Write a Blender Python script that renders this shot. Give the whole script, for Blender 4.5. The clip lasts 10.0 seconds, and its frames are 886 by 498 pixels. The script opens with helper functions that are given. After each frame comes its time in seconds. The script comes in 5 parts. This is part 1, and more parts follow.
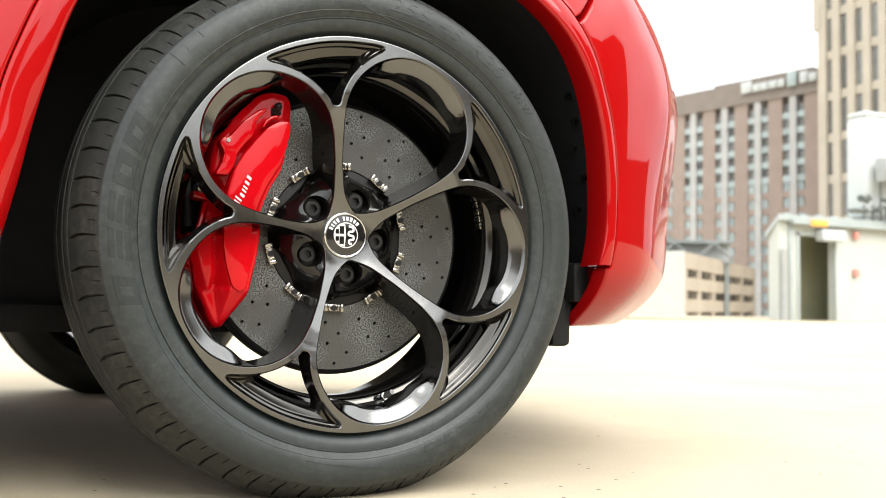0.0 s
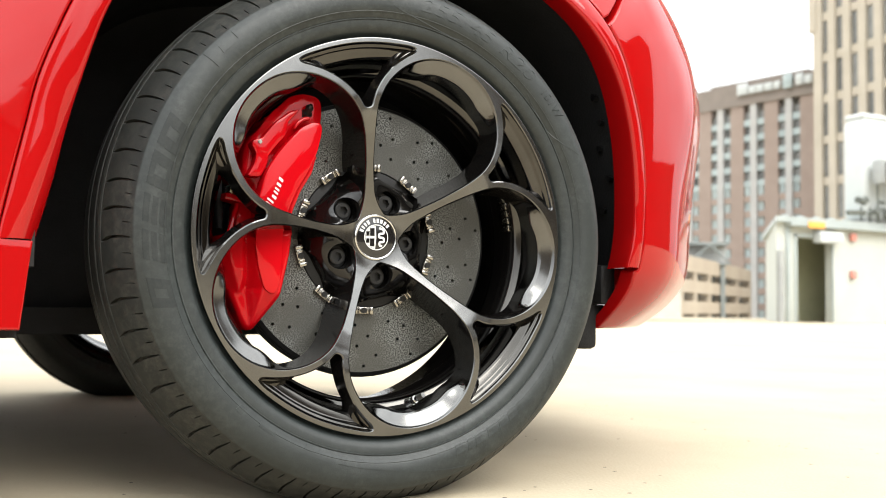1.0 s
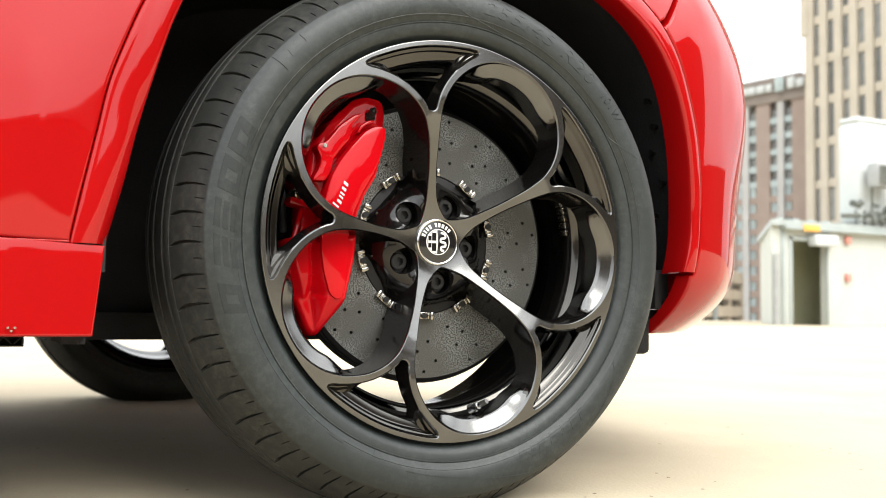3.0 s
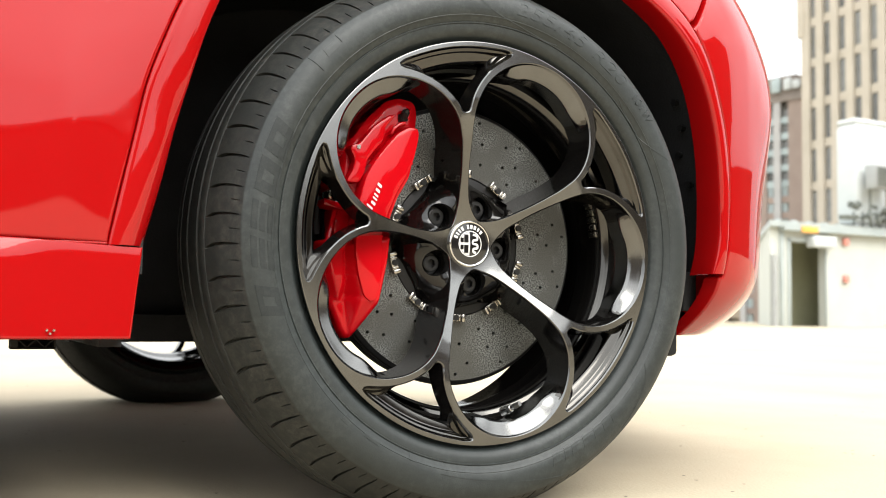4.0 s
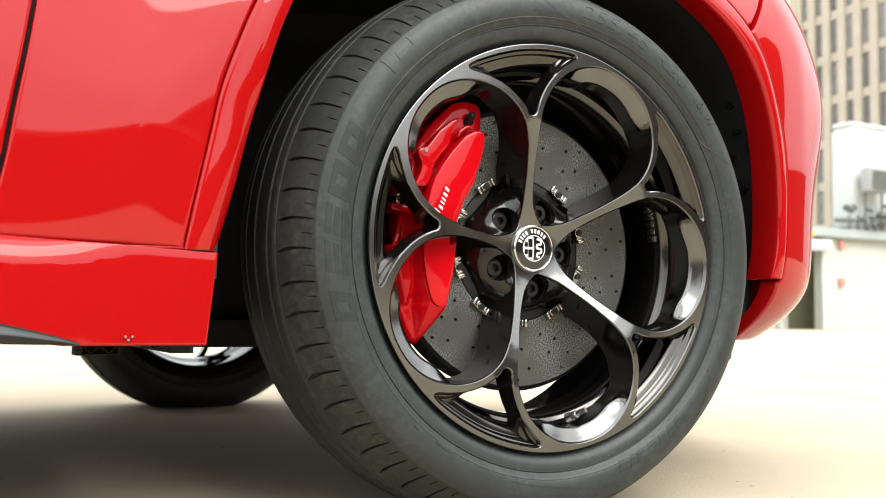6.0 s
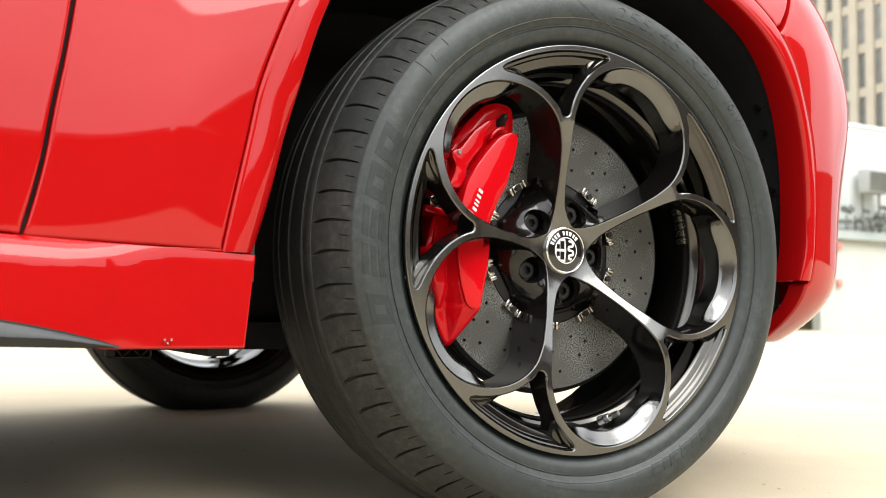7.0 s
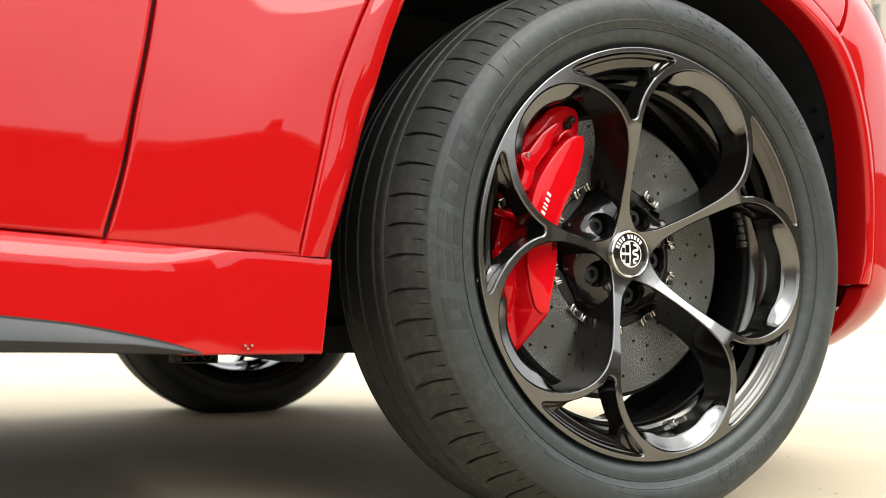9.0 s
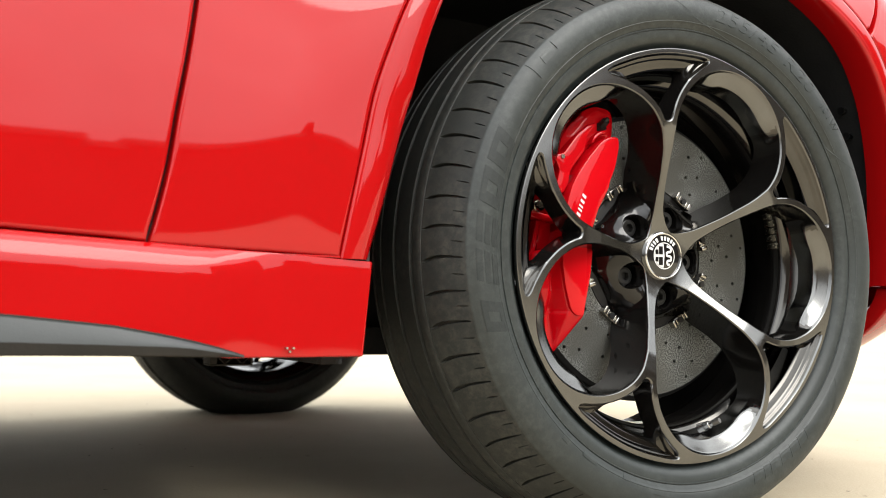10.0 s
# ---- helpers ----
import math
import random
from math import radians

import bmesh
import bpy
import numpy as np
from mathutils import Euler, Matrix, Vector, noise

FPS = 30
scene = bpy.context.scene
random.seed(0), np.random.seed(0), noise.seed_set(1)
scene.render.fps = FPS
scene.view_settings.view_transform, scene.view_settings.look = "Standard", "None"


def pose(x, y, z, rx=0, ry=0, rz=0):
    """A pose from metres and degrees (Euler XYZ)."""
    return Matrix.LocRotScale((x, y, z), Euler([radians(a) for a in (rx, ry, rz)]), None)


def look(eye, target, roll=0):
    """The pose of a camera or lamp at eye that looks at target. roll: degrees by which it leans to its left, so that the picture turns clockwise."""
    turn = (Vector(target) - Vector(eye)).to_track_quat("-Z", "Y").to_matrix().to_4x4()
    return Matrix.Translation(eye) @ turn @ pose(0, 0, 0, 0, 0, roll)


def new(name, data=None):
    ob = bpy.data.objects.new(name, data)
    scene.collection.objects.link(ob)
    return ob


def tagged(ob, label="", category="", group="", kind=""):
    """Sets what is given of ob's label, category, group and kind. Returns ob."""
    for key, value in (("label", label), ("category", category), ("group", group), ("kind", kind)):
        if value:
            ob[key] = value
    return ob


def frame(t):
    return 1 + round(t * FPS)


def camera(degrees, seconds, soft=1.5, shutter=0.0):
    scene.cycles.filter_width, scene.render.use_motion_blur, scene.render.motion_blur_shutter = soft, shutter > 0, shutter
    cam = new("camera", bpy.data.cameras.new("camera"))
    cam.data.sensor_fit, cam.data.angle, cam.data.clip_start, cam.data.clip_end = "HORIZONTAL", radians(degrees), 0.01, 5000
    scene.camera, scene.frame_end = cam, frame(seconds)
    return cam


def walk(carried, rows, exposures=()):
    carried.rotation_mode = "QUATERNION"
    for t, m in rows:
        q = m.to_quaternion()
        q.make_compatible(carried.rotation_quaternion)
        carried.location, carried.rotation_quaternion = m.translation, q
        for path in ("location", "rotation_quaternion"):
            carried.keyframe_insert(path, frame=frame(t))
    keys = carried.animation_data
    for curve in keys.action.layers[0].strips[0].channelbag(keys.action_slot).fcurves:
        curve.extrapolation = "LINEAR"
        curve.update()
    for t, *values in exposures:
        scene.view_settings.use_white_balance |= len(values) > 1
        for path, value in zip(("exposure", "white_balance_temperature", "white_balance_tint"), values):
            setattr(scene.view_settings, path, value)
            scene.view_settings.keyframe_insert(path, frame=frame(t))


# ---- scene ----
EXPOSURE, SUN_TURN = 0.40, 168.0
cam = camera(48.47, 10.0, soft=0.95)
cam.data.dof.use_dof = True
cam.data.dof.focus_distance = 1.32
cam.data.dof.aperture_fstop = 6.5
ROWS = [
    (0, -0.4959, -1.2870, 0.2596, 93.2681, -0.8022, -26.8510),
    (0.5, -0.5160, -1.2728, 0.2600, 93.3170, -0.8218, -26.9592),
    (1, -0.5360, -1.2591, 0.2603, 93.3589, -0.8237, -27.0864),
    (1.5, -0.5561, -1.2456, 0.2605, 93.3981, -0.8175, -27.1806),
    (2, -0.5765, -1.2324, 0.2608, 93.4437, -0.8103, -27.2843),
    (2.5, -0.5965, -1.2189, 0.2616, 93.4944, -0.8032, -27.4257),
    (4, -0.6569, -1.1772, 0.2626, 93.6129, -0.7886, -27.7362),
    (4.5, -0.6767, -1.1633, 0.2627, 93.6714, -0.7653, -27.8668),
    (5, -0.6965, -1.1496, 0.2631, 93.7232, -0.7466, -27.9638),
    (5.5, -0.7162, -1.1351, 0.2634, 93.7765, -0.7541, -28.0404),
    (7, -0.7741, -1.0916, 0.2657, 93.8483, -0.7515, -28.3777),
    (7.5, -0.7933, -1.0777, 0.2664, 93.8742, -0.7944, -28.4326),
    (8, -0.8112, -1.0650, 0.2673, 93.8919, -0.8046, -28.4286),
    (8.5, -0.8282, -1.0527, 0.2683, 93.8906, -0.7684, -28.4343),
    (9, -0.8455, -1.0404, 0.2692, 93.8943, -0.7395, -28.4521),
    (9.5, -0.8634, -1.0279, 0.2701, 93.8901, -0.7379, -28.4362),
    (10, -0.8815, -1.0160, 0.2713, 93.8957, -0.7295, -28.4349),
]
walk(cam, [(r[0], pose(*r[1:])) for r in ROWS], exposures=[(0.0, EXPOSURE), (10.0, EXPOSURE)])

# ---- light: bright overcast day ----
world = bpy.data.worlds.new("world")
scene.world = world
world.use_nodes = True
wt = world.node_tree
wt.nodes.clear()
sky = wt.nodes.new("ShaderNodeTexSky")
sky.sky_type = "NISHITA"
sky.sun_disc = False
sky.sun_elevation = radians(47)
sky.sun_rotation = radians(SUN_TURN)
sky.air_density, sky.dust_density = 1.0, 4.0
# cloud deck, over three times as bright overhead as at the horizon
wdir = wt.nodes.new("ShaderNodeTexCoord")
wsep = wt.nodes.new("ShaderNodeSeparateXYZ")
wt.links.new(wdir.outputs["Generated"], wsep.inputs[0])
wramp = wt.nodes.new("ShaderNodeMapRange")
wramp.inputs["From Min"].default_value, wramp.inputs["From Max"].default_value = 0.0, 1.0
wramp.inputs["To Min"].default_value, wramp.inputs["To Max"].default_value = 0.9, 2.9
wt.links.new(wsep.outputs["Z"], wramp.inputs["Value"])
# broad glow of the veiled sun
SUN_DIR = Vector((math.sin(radians(SUN_TURN)), math.cos(radians(SUN_TURN)), 1.07)).normalized()
wdot = wt.nodes.new("ShaderNodeVectorMath")
wdot.operation = "DOT_PRODUCT"
wdot.inputs[1].default_value = SUN_DIR
wt.links.new(wdir.outputs["Generated"], wdot.inputs[0])
wlobe = wt.nodes.new("ShaderNodeMapRange")
wlobe.interpolation_type = "SMOOTHSTEP"
wlobe.inputs["From Min"].default_value, wlobe.inputs["From Max"].default_value = 0.1, 1.0
wlobe.inputs["To Min"].default_value, wlobe.inputs["To Max"].default_value = 0.0, 0.3
wt.links.new(wdot.outputs["Value"], wlobe.inputs["Value"])
wsum = wt.nodes.new("ShaderNodeMath")
wsum.operation = "ADD"
wt.links.new(wramp.outputs[0], wsum.inputs[0])
wt.links.new(wlobe.outputs[0], wsum.inputs[1])
wcol = wt.nodes.new("ShaderNodeVectorMath")
wcol.operation = "SCALE"
wcol.inputs[0].default_value = (10.0, 10.2, 10.2)
# soft clouds all over it
wnoise = wt.nodes.new("ShaderNodeTexNoise")
wnoise.inputs["Scale"].default_value = 2.6
wnoise.inputs["Detail"].default_value = 4
wt.links.new(wdir.outputs["Generated"], wnoise.inputs["Vector"])
wvary = wt.nodes.new("ShaderNodeMapRange")
wvary.inputs["From Min"].default_value, wvary.inputs["From Max"].default_value = 0.3, 0.7
wvary.inputs["To Min"].default_value, wvary.inputs["To Max"].default_value = 0.72, 1.28
wt.links.new(wnoise.outputs["Fac"], wvary.inputs["Value"])
wmul = wt.nodes.new("ShaderNodeMath")
wmul.operation = "MULTIPLY"
wt.links.new(wsum.outputs[0], wmul.inputs[0])
wt.links.new(wvary.outputs[0], wmul.inputs[1])
wt.links.new(wmul.outputs[0], wcol.inputs["Scale"])
cloud = wt.nodes.new("ShaderNodeMix")
cloud.data_type = "RGBA"
cloud.inputs[0].default_value = 0.88
wt.links.new(wcol.outputs[0], cloud.inputs[7])
wback = wt.nodes.new("ShaderNodeBackground")
wback.inputs["Strength"].default_value = 0.115
wout = wt.nodes.new("ShaderNodeOutputWorld")
wt.links.new(sky.outputs[0], cloud.inputs[6])
wt.links.new(cloud.outputs[2], wback.inputs["Color"])
wt.links.new(wback.outputs[0], wout.inputs["Surface"])

sun = new("sun", bpy.data.lights.new("sun", "SUN"))
sun.data.energy = 2.3
sun.data.angle = radians(42)
sun.data.color = (1.0, 0.96, 0.9)
sun.matrix_world = look((6 * math.sin(radians(SUN_TURN)), 6 * math.cos(radians(SUN_TURN)), 6.43), (0, 0, 0))


# ---- materials ----
def surface(name, dark, light, scale=8.0, rough=0.5, metal=0.0, bump=0.0, grain=120.0, coat=0.0, spread=0.08,
            coords="Object", stretch=(1, 1, 1), ior=1.5, random=0.0, spec=0.5):
    """A material with two scales of variation: broad patches between two colours, and fine grain in relief and gloss."""
    m = bpy.data.materials.new(name)
    m.use_nodes = True
    t = m.node_tree
    b = t.nodes["Principled BSDF"]
    tc = t.nodes.new("ShaderNodeTexCoord")
    mp = t.nodes.new("ShaderNodeMapping")
    mp.inputs["Scale"].default_value = stretch
    t.links.new(tc.outputs[coords], mp.inputs["Vector"])
    big = t.nodes.new("ShaderNodeTexNoise")
    big.inputs["Scale"].default_value = scale
    big.inputs["Detail"].default_value = 5
    big.inputs["Roughness"].default_value = 0.62
    fine = t.nodes.new("ShaderNodeTexNoise")
    fine.inputs["Scale"].default_value = grain
    fine.inputs["Detail"].default_value = 3
    for n in (big, fine):
        t.links.new(mp.outputs[0], n.inputs["Vector"])
    ramp = t.nodes.new("ShaderNodeValToRGB")
    ramp.color_ramp.elements[0].position, ramp.color_ramp.elements[1].position = 0.32, 0.68
    ramp.color_ramp.elements[0].color = (*dark, 1)
    ramp.color_ramp.elements[1].color = (*light, 1)
    t.links.new(big.outputs["Fac"], ramp.inputs["Fac"])
    colour = ramp.outputs["Color"]
    if random:
        info = t.nodes.new("ShaderNodeObjectInfo")
        hsv = t.nodes.new("ShaderNodeHueSaturation")
        rr = t.nodes.new("ShaderNodeMapRange")
        rr.inputs["To Min"].default_value, rr.inputs["To Max"].default_value = 1 - random, 1 + random
        t.links.new(info.outputs["Random"], rr.inputs["Value"])
        t.links.new(rr.outputs[0], hsv.inputs["Value"])
        t.links.new(colour, hsv.inputs["Color"])
        colour = hsv.outputs["Color"]
    t.links.new(colour, b.inputs["Base Color"])
    mr = t.nodes.new("ShaderNodeMapRange")
    mr.inputs["To Min"].default_value = max(0.02, rough - spread)
    mr.inputs["To Max"].default_value = min(1.0, rough + spread)
    t.links.new(fine.outputs["Fac"], mr.inputs["Value"])
    t.links.new(mr.outputs[0], b.inputs["Roughness"])
    b.inputs["Metallic"].default_value = metal
    b.inputs["IOR"].default_value = ior
    b.inputs["Specular IOR Level"].default_value = spec
    b.inputs["Coat Weight"].default_value = coat
    b.inputs["Coat Roughness"].default_value = 0.03
    b.inputs["Coat IOR"].default_value = 1.49
    if bump:
        bp = t.nodes.new("ShaderNodeBump")
        bp.inputs["Strength"].default_value = min(1.0, bump)
        bp.inputs["Distance"].default_value = 0.002
        t.links.new(fine.outputs["Fac"], bp.inputs["Height"])
        t.links.new(bp.outputs[0], b.inputs["Normal"])
    return m


RED = surface("red_paint", (0.292, 0.0022, 0.0028), (0.320, 0.0028, 0.0036), 3, 0.4, 0.0, 0, 900, coat=0.85, spread=0.05, spec=0.0)
UNDERBODY = surface("underbody_grey", (0.035, 0.034, 0.032), (0.06, 0.057, 0.052), 6, 0.8, 0, 0.3, 90, spec=0.3)
GAPBLACK = surface("seam_black", (0.003, 0.003, 0.003), (0.006, 0.0055, 0.005), 20, 0.7)
LINER = surface("liner_plastic", (0.0085, 0.0088, 0.0095), (0.0140, 0.0144, 0.0155), 14, 0.7, 0, 0.5, 260, spec=0.25)
FOOT = surface("dusty_plastic", (0.011, 0.0098, 0.0080), (0.017, 0.0150, 0.0122), 14, 0.7, 0, 0.15, 260, spec=0.25)
CLADDING = surface("grey_cladding", (0.035, 0.0395, 0.0415), (0.042, 0.047, 0.049), 12, 0.50, 0, 0.08, 500, spec=0.35)
def rubber(name, dark, light, rough, spec, dust=0.3, tint=(0.098, 0.106, 0.102)):
    """Worn tyre rubber: broad dull and dusty areas, small scuffs and specks, fine relief."""
    m = surface(name, dark, light, 11, rough, 0, 0.10, 620, spread=0.10, spec=spec)
    t = m.node_tree
    b = t.nodes["Principled BSDF"]
    tc = t.nodes.new("ShaderNodeTexCoord")
    speck = t.nodes.new("ShaderNodeTexNoise")
    speck.inputs["Scale"].default_value = 95
    speck.inputs["Detail"].default_value = 8
    speck.inputs["Roughness"].default_value = 0.75
    patch = t.nodes.new("ShaderNodeTexNoise")
    patch.inputs["Scale"].default_value = 7
    patch.inputs["Detail"].default_value = 4
    patch.inputs["Distortion"].default_value = 0.8
    for n in (speck, patch):
        t.links.new(tc.outputs["Object"], n.inputs["Vector"])
    lo = t.nodes.new("ShaderNodeMapRange")
    lo.inputs["From Min"].default_value, lo.inputs["From Max"].default_value = 0.44, 0.78
    t.links.new(speck.outputs["Fac"], lo.inputs["Value"])
    hi = t.nodes.new("ShaderNodeMapRange")
    hi.inputs["From Min"].default_value, hi.inputs["From Max"].default_value = 0.35, 0.68
    hi.inputs["To Min"].default_value = 0.15
    t.links.new(patch.outputs["Fac"], hi.inputs["Value"])
    mul = t.nodes.new("ShaderNodeMath")
    mul.operation = "MULTIPLY"
    t.links.new(lo.outputs[0], mul.inputs[0])
    t.links.new(hi.outputs[0], mul.inputs[1])
    amount = t.nodes.new("ShaderNodeMath")
    amount.operation = "MULTIPLY"
    amount.inputs[1].default_value = dust
    t.links.new(mul.outputs[0], amount.inputs[0])
    mix = t.nodes.new("ShaderNodeMix")
    mix.data_type = "RGBA"
    mix.inputs[7].default_value = (*tint, 1)
    t.links.new(amount.outputs[0], mix.inputs[0])
    t.links.new(b.inputs["Base Color"].links[0].from_socket, mix.inputs[6])
    t.links.new(mix.outputs[2], b.inputs["Base Color"])
    return m


RUBBER = rubber("tyre_rubber", (0.0094, 0.0132, 0.0130), (0.0134, 0.0178, 0.0174), 0.50, 0.46, 0.38)
MARK = rubber("sidewall_print", (0.0074, 0.0104, 0.0103), (0.0104, 0.0140, 0.0140), 0.58, 0.38, 0.22)
TREAD = rubber("tread_rubber", (0.0082, 0.0102, 0.0097), (0.0125, 0.0148, 0.0136), 0.60, 0.38, 0.55, (0.112, 0.104, 0.086))
WHEELPAINT = surface("wheel_dark_metal", (0.134, 0.134, 0.132), (0.155, 0.155, 0.152), 20, 0.19, 1.0, 0, 900, spread=0.05)
INNERMETAL = surface("barrel_dark_metal", (0.072, 0.070, 0.066), (0.088, 0.085, 0.080), 20, 0.13, 1.0, 0, 900, spread=0.04)
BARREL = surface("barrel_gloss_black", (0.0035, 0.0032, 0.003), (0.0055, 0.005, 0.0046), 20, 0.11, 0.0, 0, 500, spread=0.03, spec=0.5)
CALIPER = surface("caliper_red", (0.385, 0.0013, 0.0045), (0.425, 0.0018, 0.0055), 12, 0.4, 0.0, 0.05, 300, coat=0.55, spread=0.06, spec=0.0)
STEEL = surface("plated_steel", (0.32, 0.30, 0.265), (0.52, 0.49, 0.43), 60, 0.25, 1.0, 0.1, 400)
CLIPSTEEL = surface("clip_steel", (0.31, 0.295, 0.265), (0.38, 0.365, 0.335), 25, 0.22, 1.0, 0, 400)
GREYSTEEL = surface("grey_steel", (0.15, 0.15, 0.145), (0.24, 0.235, 0.225), 60, 0.35, 1.0, 0.1, 400)
DARKSTEEL = surface("black_bolt", (0.007, 0.007, 0.007), (0.013, 0.013, 0.013), 60, 0.38, 0.3, 0.1, 300)
CHROME = surface("chrome", (0.60, 0.60, 0.59), (0.68, 0.68, 0.67), 40, 0.16, 1.0)
WHITEINK = surface("white_print", (0.50, 0.50, 0.49), (0.56, 0.56, 0.55), 60, 0.45)
BLACKINK = surface("black_enamel", (0.004, 0.004, 0.0045), (0.006, 0.006, 0.0065), 60, 0.12, coat=0.6)
HAT = surface("disc_hat_black", (0.006, 0.006, 0.0062), (0.012, 0.012, 0.0122), 30, 0.5, 0.0, 0.2, 300, spec=0.3)


# ---- mesh helpers ----
def mesh_of(name, verts, faces, mat, smooth=True, sharp=None):
    me = bpy.data.meshes.new(name)
    me.from_pydata([tuple(v) for v in verts], [], [tuple(f) for f in faces])
    me.validate()
    bm = bmesh.new()
    bm.from_mesh(me)
    bmesh.ops.remove_doubles(bm, verts=bm.verts, dist=1e-6)
    bmesh.ops.recalc_face_normals(bm, faces=bm.faces)
    if smooth:
        for f in bm.faces:
            f.smooth = True
        limit = radians(sharp or 40)
        for e in bm.edges:
            if len(e.link_faces) == 2 and e.calc_face_angle(0) > limit:
                e.smooth = False
    bm.to_mesh(me)
    bm.free()
    me.materials.append(mat)
    return me


def attach(ob, parent, label="", category="", group="", kind=""):
    if parent is not None:
        ob.parent = parent
    return tagged(ob, label, category, group, kind)


def part(name, bm, material, parent, label="", smooth=True, sharp=40, **tags):
    """Links a bmesh as one mesh object under a thing or a part."""
    me = bpy.data.meshes.new(name)
    bmesh.ops.recalc_face_normals(bm, faces=bm.faces)
    if smooth:
        for f in bm.faces:
            f.smooth = True
        for e in bm.edges:
            if len(e.link_faces) == 2 and e.calc_face_angle(0) > radians(sharp):
                e.smooth = False
    bm.to_mesh(me)
    bm.free()
    me.materials.append(material)
    return attach(new(name, me), parent, label, **tags)


def put(name, verts, faces, material, parent, label="", smooth=True, sharp=40, **tags):
    return attach(new(name, mesh_of(name, verts, faces, material, smooth, sharp)), parent, label, **tags)


def box(bm, lo, hi, bevel=0.0, m=None):
    """Adds a bevelled box between two corners."""
    c = [(a + b) / 2 for a, b in zip(lo, hi)]
    s = [b - a for a, b in zip(lo, hi)]
    mat = Matrix.Translation(c) @ Matrix.Diagonal((*s, 1))
    got = bmesh.ops.create_cube(bm, size=1, matrix=(m or Matrix()) @ mat)
    if bevel:
        es = {e for v in got["verts"] for e in v.link_edges}
        bmesh.ops.bevel(bm, geom=list(es), offset=bevel, segments=2, profile=0.5, affect="EDGES", clamp_overlap=True)
    return got["verts"]


def rod(bm, a, b, r, sides=12, r2=None):
    """Adds a cylinder or cone between two points."""
    a, b = Vector(a), Vector(b)
    q = (b - a).to_track_quat("Z", "Y").to_matrix().to_4x4()
    bmesh.ops.create_cone(bm, cap_ends=True, segments=sides, radius1=r, radius2=r if r2 is None else r2,
                          depth=(b - a).length, matrix=Matrix.Translation((a + b) / 2) @ q)


def spline(points, n, closed=False):
    """A smooth curve through the points, as n points evenly along it."""
    p = np.array(points, float)
    if closed:
        q = np.vstack([p[-1], p, p[0], p[1]])
    else:
        q = np.vstack([2 * p[0] - p[1], p, 2 * p[-1] - p[-2]])
    out = []
    for i in range(1, len(q) - 2):
        a, b, c, d = q[i - 1:i + 3]
        ta = np.linalg.norm(b - a) ** 0.5 + 1e-9
        tb = np.linalg.norm(c - b) ** 0.5 + 1e-9
        td = np.linalg.norm(d - c) ** 0.5 + 1e-9
        m1 = ((b - a) / ta - (c - a) / (ta + tb) + (c - b) / tb) * tb
        m2 = ((c - b) / tb - (d - b) / (tb + td) + (d - c) / td) * tb
        for s in np.linspace(0, 1, 24, endpoint=False):
            out.append((2 * s**3 - 3 * s**2 + 1) * b + (s**3 - 2 * s**2 + s) * m1 + (-2 * s**3 + 3 * s**2) * c + (s**3 - s**2) * m2)
    out.append(q[-2] if not closed else out[0])
    out = np.array(out)
    run = np.concatenate([[0], np.cumsum(np.linalg.norm(np.diff(out, axis=0), axis=1))])
    at = np.linspace(0, run[-1], n, endpoint=not closed)
    return np.stack([np.interp(at, run, out[:, k]) for k in range(out.shape[1])], -1)


def inset(poly, by):
    """A closed outline moved inwards (outwards: minus) by a distance."""
    p = np.asarray(poly, float)
    area = np.sum(p[:, 0] * np.roll(p[:, 1], -1) - np.roll(p[:, 0], -1) * p[:, 1])
    t = np.roll(p, -1, 0) - np.roll(p, 1, 0)
    t /= np.linalg.norm(t, axis=1)[:, None] + 1e-12
    n = np.stack([-t[:, 1], t[:, 0]], -1) * np.sign(area)
    return p + n * (np.asarray(by)[:, None] if np.ndim(by) else by)


def inside(poly, pts):
    """Which of the points lie in the closed outline."""
    x, y = pts[:, 0], pts[:, 1]
    got = np.zeros(len(pts), bool)
    q = np.roll(poly, -1, 0)
    for (ax, ay), (bx, by) in zip(poly, q):
        if ay == by:
            continue
        cross = (ay > y) != (by > y)
        got ^= cross & (x < (bx - ax) * (y - ay) / (by - ay) + ax)
    return got


def near(poly, pts, d):
    out = np.zeros(len(pts), bool)
    for i in range(0, len(pts), 400):
        out[i:i + 400] = (((pts[i:i + 400, None] - poly[None]) ** 2).sum(-1)).min(1) < d * d
    return out


